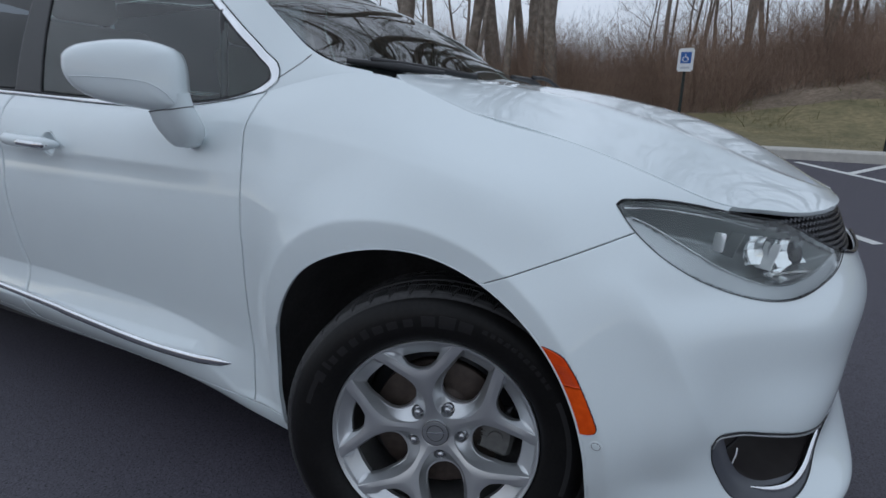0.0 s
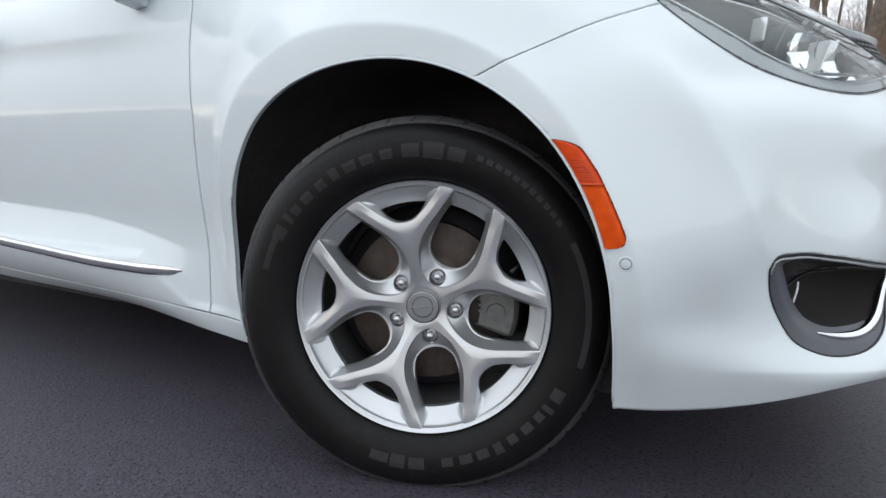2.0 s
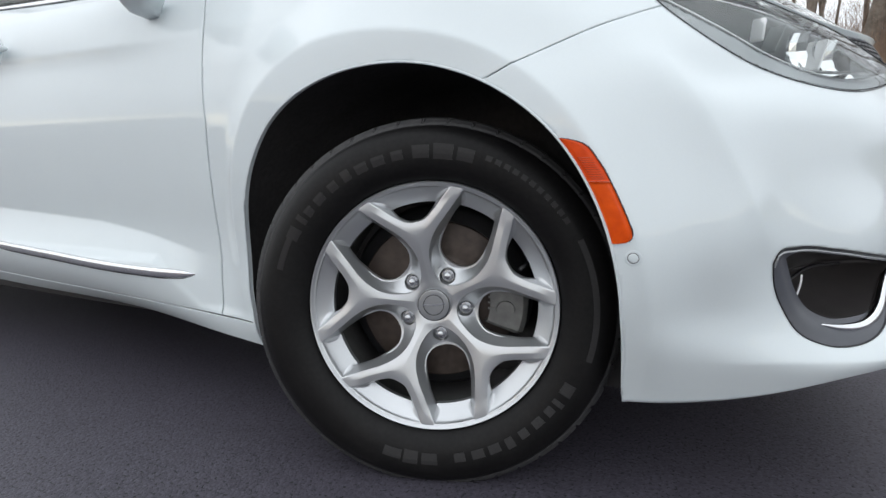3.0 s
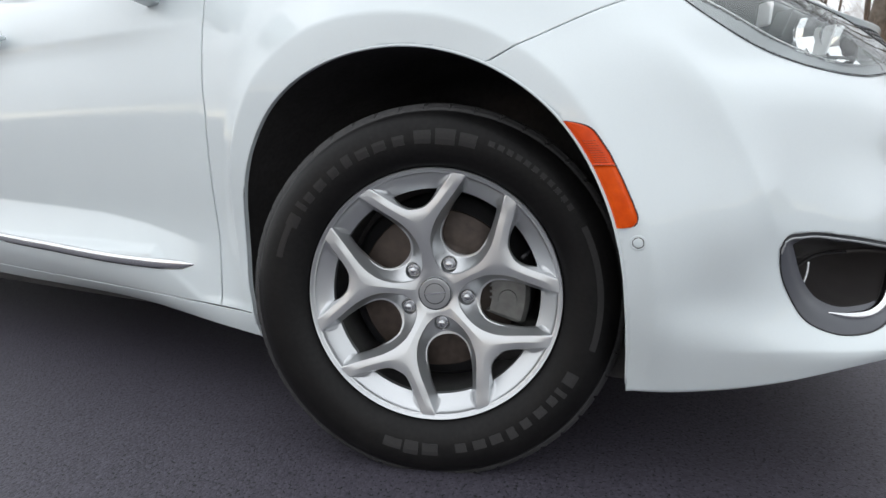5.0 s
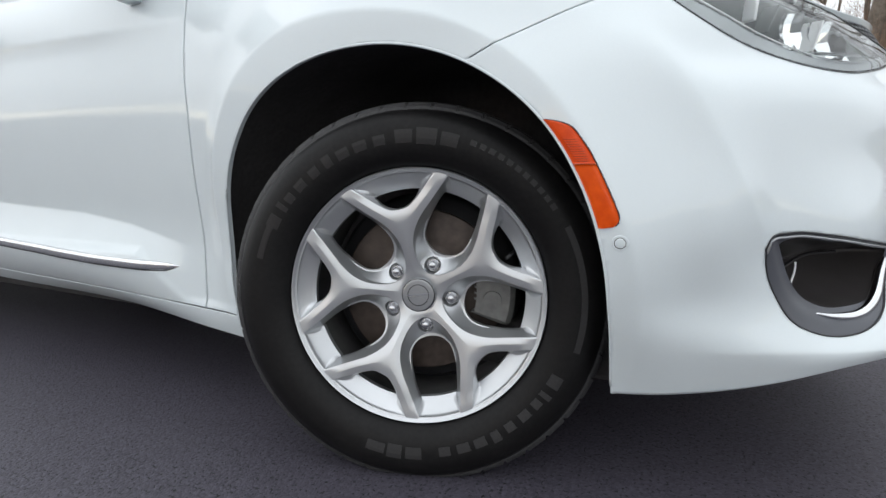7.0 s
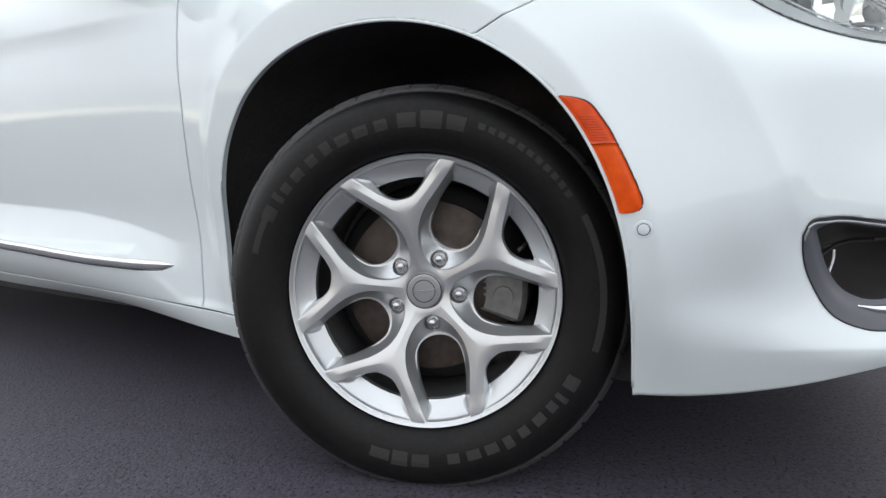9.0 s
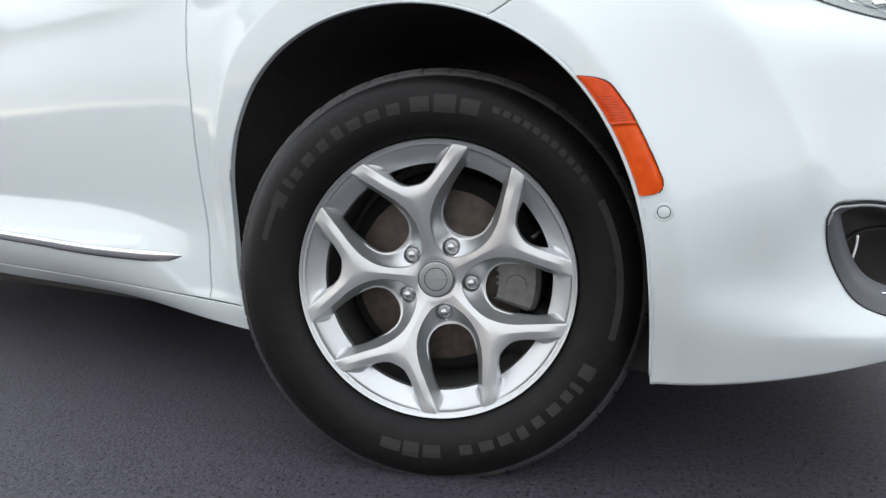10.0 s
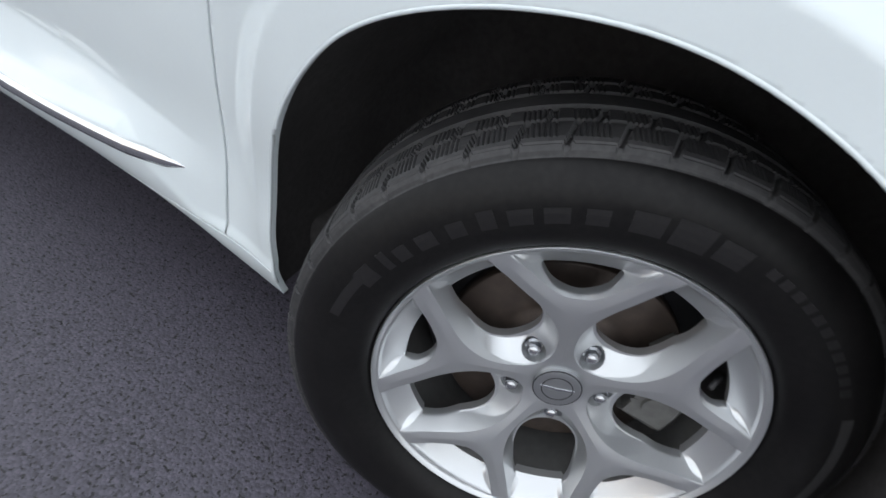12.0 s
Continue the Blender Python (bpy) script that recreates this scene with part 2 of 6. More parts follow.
class Sheet:
    """A fine grid of points that is cut along curves: points next to a curve are moved onto it."""

    def __init__(self, grid, closed=False):
        self.p = grid
        nu, nv = grid.shape[:2]
        ids = np.arange(nu * nv).reshape(nu, nv)
        if closed:
            ids = np.vstack([ids, ids[:1]])
        self.quads = np.stack([ids[:-1, :-1], ids[1:, :-1], ids[1:, 1:], ids[:-1, 1:]], -1).reshape(-1, 4)
        self.edges = np.vstack([np.stack([ids[:-1], ids[1:]], -1).reshape(-1, 2), np.stack([ids[:, :-1], ids[:, 1:]], -1).reshape(-1, 2)])
        self.v = grid.reshape(-1, 3).copy()
        self.faces = [tuple(q) for q in self.quads]
        self.tags = np.zeros(len(self.faces), int)

    def cut(self, dist, old, tag):
        """Faces tagged old on the minus side of dist(points) are tagged anew."""
        d = dist(self.v)
        d[np.abs(d) < 1e-6] = 0
        a, b = self.edges.T
        cross = d[a] * d[b] < 0
        a, b = a[cross], b[cross]
        t = d[a] / (d[a] - d[b])
        near = np.where(t < 0.5, a, b)
        other = np.where(t < 0.5, b, a)
        frac = np.minimum(t, 1 - t)
        order = np.argsort(-frac)
        near, other, frac = near[order], other[order], frac[order]
        moved = self.v[near] + (self.v[other] - self.v[near]) * frac[:, None]
        self.v[near] = moved
        d[near] = 0
        faces, tags = [], []
        sgn = np.sign(d)
        for f, g in zip(self.faces, self.tags):
            if g != old:
                faces.append(f), tags.append(g)
                continue
            s = [sgn[i] for i in f]
            if max(s) > 0 and min(s) < 0 and len(f) == 4:
                tris = ((f[0], f[1], f[2]), (f[0], f[2], f[3])) if s[0] == 0 and s[2] == 0 else ((f[1], f[2], f[3]), (f[1], f[3], f[0]))
                for q in tris:
                    faces.append(q), tags.append(tag if sum(sgn[i] for i in q) < 0 else old)
            else:
                faces.append(f), tags.append(tag if sum(s) < 0 else old)
        self.faces, self.tags = faces, np.array(tags)

    def normals(self):
        n = np.zeros_like(self.v)
        for size in (3, 4):
            q = np.array([f for f in self.faces if len(f) == size])
            if len(q):
                c = np.cross(self.v[q[:, 2]] - self.v[q[:, 0]], self.v[q[:, -1]] - self.v[q[:, 1]])
                for k in range(size):
                    np.add.at(n, q[:, k], c)
        return n / (np.linalg.norm(n, axis=1, keepdims=True) + 1e-12)

    def panel(self, tag, gap=0.0020, depth=0.0042, open_rim=None, rolled=None):
        """Verts and faces of one tag, drawn back by the gap at its rim and folded inwards there."""
        faces = [f for f, g in zip(self.faces, self.tags) if g == tag]
        nor = self.normals()
        used = sorted({i for f in faces for i in f})
        at = {i: k for k, i in enumerate(used)}
        v, n = self.v[used].copy(), nor[used]
        faces = [tuple(at[i] for i in f) for f in faces]
        count = {}
        for f in faces:
            for i, j in zip(f, f[1:] + f[:1]):
                count[(i, j)] = 1
        rim = [(i, j) for i, j in count if (j, i) not in count]
        if open_rim is not None:
            rim = [(i, j) for i, j in rim if not (open_rim(v[i]) and open_rim(v[j]))]
        back = np.zeros_like(v)
        for i, j in rim:
            inward = np.cross(n[i] + n[j], v[j] - v[i])
            back[i] += inward
            back[j] += inward
        ids = sorted({i for e in rim for i in e})
        back[ids] /= np.linalg.norm(back[ids], axis=1, keepdims=True) + 1e-12
        ends = np.array(rim).reshape(-1, 2)
        for _ in range(4):
            more = back * 1.0
            np.add.at(more, ends[:, 0], back[ends[:, 1]])
            np.add.at(more, ends[:, 1], back[ends[:, 0]])
            back[ids] = more[ids] / (np.linalg.norm(more[ids], axis=1, keepdims=True) + 1e-12)
        # rolled edges keep their place and fold further in
        roll = rolled(v[ids]) if rolled is not None else np.zeros(len(ids), bool)
        wide = gap(v[ids]) if callable(gap) else gap
        v[ids] += back[ids] * np.where(roll, -0.0004, wide)[:, None]
        depth_of = {i: 0.012 if r else depth for i, r in zip(ids, roll)}
        k1, extra = {}, []
        for ring, (out, down) in enumerate(((-0.0003, 0.0010), (-0.0003, depth))):
            for i in ids:
                k1[(ring, i)] = len(v) + len(extra)
                extra.append(v[i] + back[i] * out - n[i] * (depth_of[i] if ring else down))
        for i, j in rim:
            faces.append((j, i, k1[(0, i)], k1[(0, j)]))
            faces.append((k1[(0, j)], k1[(0, i)], k1[(1, i)], k1[(1, j)]))
        return (np.vstack([v, extra]) if extra else v), faces


def mirrored(name, verts, faces, mat, parent, label="", smooth=True):
    """The same part on the car's other side."""
    v = np.array(verts, float)
    v[:, 1] = 2 * MID - v[:, 1]
    return build(name, v, [tuple(reversed(f)) for f in faces], mat, parent, label, smooth)


def lathe(profile, n, axis_y=True):
    """Verts and faces of a profile of (radius, y) turned about the y axis."""
    a = np.linspace(0, 2 * np.pi, n, endpoint=False)
    pr = np.asarray(profile, float)
    v = np.stack([np.outer(np.cos(a), pr[:, 0]), np.tile(pr[:, 1], (n, 1)), np.outer(np.sin(a), pr[:, 0])], -1)
    m = len(pr)
    ids = np.vstack([np.arange(n * m).reshape(n, m), np.arange(m)[None]])
    f = np.stack([ids[:-1, :-1], ids[:-1, 1:], ids[1:, 1:], ids[1:, :-1]], -1).reshape(-1, 4)
    return v.reshape(-1, 3), f


def tube(points, radius, sides=8):
    """Verts and faces of a rod along the points; radius may change along it."""
    p = np.asarray(points, float)
    rad = np.broadcast_to(np.asarray(radius, float), (len(p),))
    t = np.gradient(p, axis=0)
    t /= np.linalg.norm(t, axis=1, keepdims=True) + 1e-12
    ref = np.where(np.abs(t[:, 2:3]) > 0.9, [[1.0, 0, 0]], [[0, 0, 1.0]])
    s = np.cross(t, ref)
    s /= np.linalg.norm(s, axis=1, keepdims=True) + 1e-12
    w = np.cross(s, t)
    a = np.linspace(0, 2 * np.pi, sides, endpoint=False)
    v = p[:, None] + rad[:, None, None] * (np.cos(a)[None, :, None] * s[:, None] + np.sin(a)[None, :, None] * w[:, None])
    ids = np.arange(len(p) * sides).reshape(len(p), sides)
    ids = np.hstack([ids, ids[:, :1]])
    f = [tuple(q) for q in np.stack([ids[:-1, :-1], ids[1:, :-1], ids[1:, 1:], ids[:-1, 1:]], -1).reshape(-1, 4)]
    f += [tuple(range(sides)), tuple(len(p) * sides - 1 - k for k in range(sides))]
    return v.reshape(-1, 3), f


def rounded_block(size, bevel=0.004, at=None, segments=2):
    bm = bmesh.new()
    bmesh.ops.create_cube(bm, size=1.0)
    bmesh.ops.scale(bm, vec=size, verts=bm.verts)
    bmesh.ops.bevel(bm, geom=bm.edges[:], offset=bevel, segments=segments, affect="EDGES", profile=0.5)
    if at is not None:
        bmesh.ops.transform(bm, matrix=at, verts=bm.verts)
    return bm


def relaxed(g, rounds, last_free=False):
    """Smooths a grid of places, its rim held still; the last column may mirror itself."""
    g = np.array(g, float)
    for _ in range(rounds):
        h = np.concatenate([g, g[:, -2:-1]], 1) if last_free else g
        near = (h[:-2, 1:-1] + h[2:, 1:-1] + h[1:-1, :-2] + h[1:-1, 2:]) / 4
        if last_free:
            near[:, -1, 1] = g[1:-1, -1, 1]
            g[1:-1, 1:] = near
        else:
            g[1:-1, 1:-1] = near
    return g


# ---- the minivan: body shell lofted through its character lines ----
MID = 0.97  # the car's middle plane
van = thing("minivan", "white pearl minivan parked on dark asphalt with steered front wheels", "minivan")

SIDE_X = (-4.15, -3.6, -3.09, -2.4, -1.5, -0.95, -0.6, -0.3, 0.0, 0.2, 0.36)


def line(ys, zs, nose):
    """A character line: its place at the stations along the side, then round the nose."""
    zs = (zs,) * 11 if np.isscalar(zs) else zs
    return [(x, y, z) for x, y, z in zip(SIDE_X, ys, zs)] + list(nose)


bottom = line((0.25, 0.16, 0.14, 0.13, 0.122, 0.118, 0.078, 0.06, 0.05, 0.05, 0.066), (0.30, 0.25, 0.24, 0.24, 0.22, 0.205, 0.187, 0.185, 0.19, 0.2, 0.206),
              [(0.464, 0.10, 0.209), (0.6, 0.142, 0.235), (0.72, 0.19, 0.272), (0.82, 0.29, 0.285), (0.9, 0.6, 0.275), (0.93, MID, 0.27)])
crease = line((0.2, 0.11, 0.09, 0.085, 0.079, 0.068, 0.060, 0.050, 0.025, 0.025, 0.037), (0.36, 0.31, 0.30, 0.295, 0.265, 0.255, 0.245, 0.25, 0.27, 0.29, 0.31),
              [(0.457, 0.052, 0.312), (0.58, 0.108, 0.302), (0.70, 0.172, 0.305), (0.815, 0.275, 0.322), (0.895, 0.58, 0.32), (0.925, MID, 0.31)])
strip = line((0.16, 0.07, 0.045, 0.03, 0.021, 0.024, 0.056, 0.050, 0.02, 0.012, 0.016), (0.45, 0.41, 0.41, 0.405, 0.375, 0.357, 0.355, 0.36, 0.37, 0.38, 0.39),
             [(0.47, 0.048, 0.385), (0.58, 0.120, 0.385), (0.69, 0.21, 0.382), (0.77, 0.31, 0.385), (0.85, 0.58, 0.385), (0.885, MID, 0.385)])
scoop = line((0.15, 0.07, 0.055, 0.055, 0.049, 0.046, 0.044, 0.036, 0.014, 0.0, -0.002), (0.55, 0.53, 0.52, 0.51, 0.48, 0.455, 0.46, 0.47, 0.47, 0.47, 0.475),
             [(0.488, 0.025, 0.48), (0.574, 0.106, 0.482), (0.689, 0.194, 0.478), (0.770, 0.296, 0.475), (0.85, 0.58, 0.475), (0.885, MID, 0.475)])
waist = line((0.15, 0.06, 0.042, 0.04, 0.037, 0.034, 0.026, 0.017, 0.004, -0.006, -0.008), 0.62,
             [(0.477, 0.025, 0.615), (0.563, 0.099, 0.61), (0.669, 0.197, 0.605), (0.764, 0.309, 0.6), (0.868, 0.6, 0.6), (0.90, MID, 0.6)])
flank = line((0.155, 0.06, 0.037, 0.034, 0.031, 0.028, 0.023, 0.014, 0.0, -0.008, -0.004), 0.735,
             [(0.465, 0.036, 0.715), (0.547, 0.098, 0.705), (0.661, 0.199, 0.695), (0.757, 0.308, 0.69), (0.872, 0.6, 0.692), (0.905, MID, 0.7)])
shoulder = line((0.17, 0.06, 0.03, 0.022, 0.018, 0.02, 0.029, 0.018, 0.0, 0.0, 0.016), (1.02, 1.0, 0.985, 0.965, 0.948, 0.915, 0.884, 0.865, 0.845, 0.83, 0.80),
                [(0.45, 0.066, 0.775), (0.551, 0.152, 0.770), (0.66, 0.235, 0.752), (0.74, 0.355, 0.760), (0.835, 0.58, 0.775), (0.87, MID, 0.79)])
ridge = line((0.2, 0.10, 0.07, 0.065, 0.07, 0.078, 0.068, 0.047, 0.02, 0.025, 0.06), (1.1, 1.09, 1.08, 1.07, 1.06, 1.055, 1.04, 1.02, 0.985, 0.935, 0.865),
             [(0.43, 0.103, 0.86), (0.545, 0.192, 0.838), (0.65, 0.278, 0.818), (0.73, 0.40, 0.815), (0.815, 0.60, 0.825), (0.85, MID, 0.85)])
upper = line((0.22, 0.13, 0.10, 0.09, 0.09, 0.096, 0.098, 0.106, 0.09, 0.095, 0.115), (1.14, 1.13, 1.12, 1.11, 1.082, 1.073, 1.095, 1.105, 1.04, 0.992, 0.935),
             [(0.415, 0.15, 0.915), (0.532, 0.228, 0.885), (0.638, 0.325, 0.865), (0.71, 0.44, 0.862), (0.795, 0.62, 0.872), (0.83, MID, 0.89)])
top = line((0.24, 0.15, 0.12, 0.112, 0.108, 0.113, 0.142, 0.198, 0.195, 0.19, 0.205), (1.17, 1.16, 1.15, 1.13, 1.100, 1.090, 1.138, 1.188, 1.096, 1.05, 0.998),
           [(0.44, 0.225, 0.965), (0.521, 0.262, 0.933), (0.605, 0.366, 0.912), (0.69, 0.475, 0.898), (0.775, 0.63, 0.900), (0.81, MID, 0.905)])
LINES = np.array([bottom, crease, strip, scoop, waist, flank, shoulder, ridge, upper, top])

STATION = np.r_[0, np.cumsum(np.linalg.norm(np.diff(LINES, axis=1), axis=2).mean(0))]
LEVEL = np.r_[0, np.cumsum(np.linalg.norm(np.diff(LINES[:, 4:13], axis=0), axis=2).mean(1))]
S_FINE = np.r_[np.linspace(0, STATION[4], 180, endpoint=False), np.linspace(STATION[4], STATION[-1], 520)]
V_FINE = np.linspace(0, LEVEL[-1], 200)


def body_grid(lines, s, v):
    g = spline(STATION, np.moveaxis(lines, 1, 0), s)
    return np.moveaxis(spline(LEVEL, np.moveaxis(g, 1, 0), v), 0, 1)


ARCH = smooth_line([(-0.478, -0.05), (-0.496, 0.16), (-0.506, 0.358), (-0.464, 0.556), (-0.360, 0.713), (-0.205, 0.793), (-0.03, 0.811), (0.118, 0.769), (0.252, 0.669),
                    (0.327, 0.54), (0.352, 0.44), (0.357, 0.37), (0.355, 0.205), (0.355, -0.05)], 10)
REAR_ARCH = [(-3.09 + 0.43 * math.cos(a), 0.36 + 0.43 * math.sin(a)) for a in np.linspace(-0.6, math.pi + 0.6, 60)]


CORNER_Z, CORNER_W = (0.44, 0.496, 0.55, 0.60, 0.66, 0.72, 0.765, 0.80), (0.678, 0.634, 0.594, 0.557, 0.514, 0.474, 0.443, 0.416)


def door_section():
    """The doors' section as a curve of depth over height, nought at the waist."""
    zs = np.linspace(0.36, 1.0, 129)
    lean = np.radians(np.interp(zs, (0.36, 0.38, 0.50, 0.60, 0.70, 0.723, 0.746, 0.775, 0.815, 0.85, 0.89, 1.0), (-1.0, -1.5, -13.0, -9.5, -6.0, -4.3, -3.1, 0.4, 4.3, 6.3, 8.0, 9.0)))
    depth = np.r_[0, np.cumsum(np.tan(lean)[1:] * np.diff(zs))]
    depth -= np.interp(0.735, zs, depth)
    return lambda z: np.interp(z, zs, depth)


DOOR_AT, SHOULDER_Z = door_section(), 0.925


def flare(p):
    """The wheel arch's raised lip, pushed out of the flank."""
    x, z = p[..., 0], p[..., 2]
    # the doors: an even section all along, upright at the waist and tucked in below
    side_y = lambda row: np.interp(x, SIDE_X, [c[1] for c in row[:11]])
    face = side_y(flank) + DOOR_AT(np.clip(z, 0.36, SHOULDER_Z)) * np.where(z < 0.735, np.interp(x, (-1.0, -0.60), (1.0, 0.8)), 1.0)
    # above the shoulder the shell goes on from there and eases back to its own lines
    gap = np.array([np.interp(SHOULDER_Z, rz, fy) - np.interp(SHOULDER_Z, rz, ry) for rz, ry, fy in zip(z, p[..., 1], face)])[:, None]
    face = np.where(z > SHOULDER_Z, p[..., 1] + gap * np.clip(1 - (z - SHOULDER_Z) / 0.14, 0, 1), face)
    # a ledge below swells out to the chrome strip; it sinks and fades towards the front
    edge = np.interp(x, (-1.6, -1.1, -0.9, -0.7), (0.492, 0.470, 0.445, 0.405))
    ledge = (1 - (1 - np.clip((edge - z) / (edge - 0.335), 0, 1)) ** 1.2) * (1 - step(-0.82, -0.60, x))
    face += (side_y(strip) + 0.004 - face) * ledge
    low = np.interp(x, (-0.85, -0.70), (0.365, 0.245))
    keep = step(-2.4, -1.9, x) * (1 - step(-0.45, -0.20, x)) * step(low, low + 0.03, z)
    p = p.copy()
    p[..., 1] += (face - p[..., 1]) * keep
    dx, dz = x + 0.07, z - 0.36
    r, a = np.hypot(dx, dz), np.degrees(np.arctan2(dz, dx))
    a = np.where(a < -90, a + 360, a)
    w = step(-25, 8, a) * (1 - step(138, 208, a)) * (1 - 0.60 * step(98, 140, a))
    band = np.interp(a, (0, 25, 34, 41, 51, 61, 70, 85, 97, 108, 120, 128, 139, 155, 180), (0.472, 0.473, 0.476, 0.482, 0.490, 0.495, 0.500, 0.507, 0.516, 0.525, 0.529, 0.526, 0.512, 0.488, 0.466))
    tail = np.interp(a, (0, 60, 100, 140, 180), (0.13, 0.13, 0.14, 0.055, 0.055))
    out = np.where(r > band, np.clip(1 - (r - band) / tail, 0, 1) ** 1.7, 1 - 0.06 * (band - r) / 0.055)
    push = 0.036 * w * out * (1 - step(0.42, 0.50, x))
    q = p.copy()
    q[..., 1] -= push
    # behind the wheel the wing swells out evenly towards the arch
    q[..., 1] -= 0.034 * step(-0.63, -0.43, x) * (1 - step(-0.30, 0.02, x)) * step(0.12, 0.34, z) * (1 - step(0.84, 1.05, z))
    # the bumper's lower lip
    lip = np.abs(z - 0.300)
    lip = 0.006 * np.clip(1 - lip / 0.05, 0, 1) ** 1.4 * step(0.44, 0.60, x)
    q[..., 0] += 0.6 * lip
    q[..., 1] -= 0.8 * lip * (1 - step(0.5, 0.9, q[..., 1]))
    # the shoulder crease along the doors, undercut below, fading out on the wing
    up = q[..., 2] - np.interp(x, (-4.0, -3.0, -1.38, -0.9, -0.58, -0.3), (0.965, 0.95, 0.929, 0.927, 0.923, 0.905))
    ridge_out = 0.009 * np.where(up > 0, np.clip(1 - up / 0.14, 0, 1) ** 1.5, np.clip(1 + up / 0.045, 0, 1) ** 1.5)
    q[..., 1] -= ridge_out * (1 - step(-0.98, -0.62, x))
    # the soft upper edge of the wing
    up = np.abs(q[..., 2] - np.interp(x, (-0.606, -0.272, -0.04, 0.17), (1.056, 1.024, 0.987, 0.938)))
    q[..., 1] -= 0.006 * np.clip(1 - up / 0.10, 0, 1) ** 1.6 * step(-1.1, -0.7, x) * (1 - step(0.0, 0.32, x))
    # a soft edge that runs down the corner of the bumper
    w, z = q[..., 0] + 0.7 * q[..., 1], q[..., 2]
    corner = smooth_line(list(zip(CORNER_Z, CORNER_W)), 8)
    d = np.sqrt((w - np.interp(z, corner[:, 0], corner[:, 1])) ** 2 + 0.004 ** 2) - 0.004
    raise_ = 0.006 * np.clip(1 - d / 0.11, 0, 1) ** 2 * step(0.44, 0.52, z) * (1 - step(0.77, 0.84, z))
    q[..., 0] += 0.6 * raise_
    q[..., 1] -= 0.8 * raise_
    return q


plain = body_grid(LINES, S_FINE, V_FINE)
easy = step(0.38, 0.47, plain[..., 2]) * (1 - step(0.10, 0.40, plain[..., 0]))
grid = flare(plain + (relaxed(plain, 160) - plain) * easy[..., None])
shell = Sheet(grid)
DOOR, FENDER, BUMPER, SILL, LAMP, FOG, HOLE, GRILLE, REAR_DOOR, QUARTER, FOG_HOLE = range(11)


def chart(p):
    """A flat chart of the nose: along it, and height."""
    return p[:, 0] + 0.7 * p[:, 1], p[:, 2]


LAMP_EDGE = smooth_line([(0.412, 0.935), (0.433, 0.902), (0.481, 0.858), (0.574, 0.808), (0.670, 0.776), (0.824, 0.752), (0.985, 0.764), (1.10, 0.790), (1.15, 0.812)], 6).tolist() + smooth_line(
    [(1.15, 0.812), (1.075, 0.835), (0.93, 0.886), (0.80, 0.905), (0.697, 0.922), (0.58, 0.938), (0.465, 0.944), (0.425, 0.942), (0.412, 0.935)], 6)[1:-1].tolist()
FOG_EDGE = smooth_line([(0.648, 0.470), (0.656, 0.486), (0.70, 0.494), (0.80, 0.488), (0.907, 0.474), (1.03, 0.458), (1.09, 0.452), (1.085, 0.438), (1.03, 0.392), (0.941, 0.345), (0.86, 0.325), (0.778, 0.327), (0.725, 0.348),
                        (0.690, 0.388), (0.662, 0.43), (0.648, 0.470)], 6)[:-1].tolist()

HANDLE_X, HANDLE_Z = -1.462, 0.960


def seam_x(z):
    return np.interp(z, (0.2, 0.234, 0.361, 0.514, 0.727, 0.942, 1.03, 1.158), (-0.634, -0.630, -0.625, -0.617, -0.597, -0.603, -0.612, -0.596))


def bumper_z(x):
    return np.interp(x, (0.05, 0.114, 0.2, 0.305, 0.383, 0.47, 0.530, 0.55, 0.57), (0.735, 0.768, 0.806, 0.853, 0.886, 0.905, 0.905, 0.93, 3.0))


shell.cut(lambda p: polygon_distance(p[:, 0], p[:, 2], ARCH), DOOR, HOLE)
shell.cut(lambda p: polygon_distance(p[:, 0], p[:, 2], REAR_ARCH), DOOR, HOLE)
shell.cut(lambda p: np.maximum(p[:, 2] - np.interp(p[:, 0], SIDE_X[:8], [c[2] + 0.002 for c in crease[:8]]), p[:, 0] - 0.0), DOOR, SILL)
shell.cut(lambda p: seam_x(p[:, 2]) - p[:, 0], DOOR, FENDER)
HANDLE_CUP = [(HANDLE_X + 0.036 * math.cos(a), HANDLE_Z + 0.036 * math.sin(a)) for a in np.linspace(0, 2 * math.pi, 40, endpoint=False)]
shell.cut(lambda p: polygon_distance(p[:, 0], p[:, 2], HANDLE_CUP), DOOR, HOLE)
shell.cut(lambda p: p[:, 0] + 1.76, DOOR, REAR_DOOR)
shell.cut(lambda p: p[:, 0] + 2.72, REAR_DOOR, QUARTER)
shell.cut(lambda p: np.maximum(p[:, 2] - bumper_z(p[:, 0]), 0.03 - p[:, 0]), FENDER, BUMPER)
shell.cut(lambda p: polygon_distance(*chart(p), LAMP_EDGE), BUMPER, LAMP)
shell.cut(lambda p: polygon_distance(*chart(p), LAMP_EDGE), FENDER, LAMP)
shell.cut(lambda p: polygon_distance(*chart(p), FOG_EDGE), BUMPER, FOG)
# what is left of the nose above the lamps is the grille's opening
shell.cut(lambda p: np.interp(chart(p)[0], (0.69, 0.80, 0.93, 1.075, 1.15, 1.3, 1.6), (0.922, 0.905, 0.886, 0.835, 0.812, 0.80, 0.80)) - p[:, 2] + np.where(chart(p)[0] < 0.69, 1.0, 0.0), BUMPER, GRILLE)

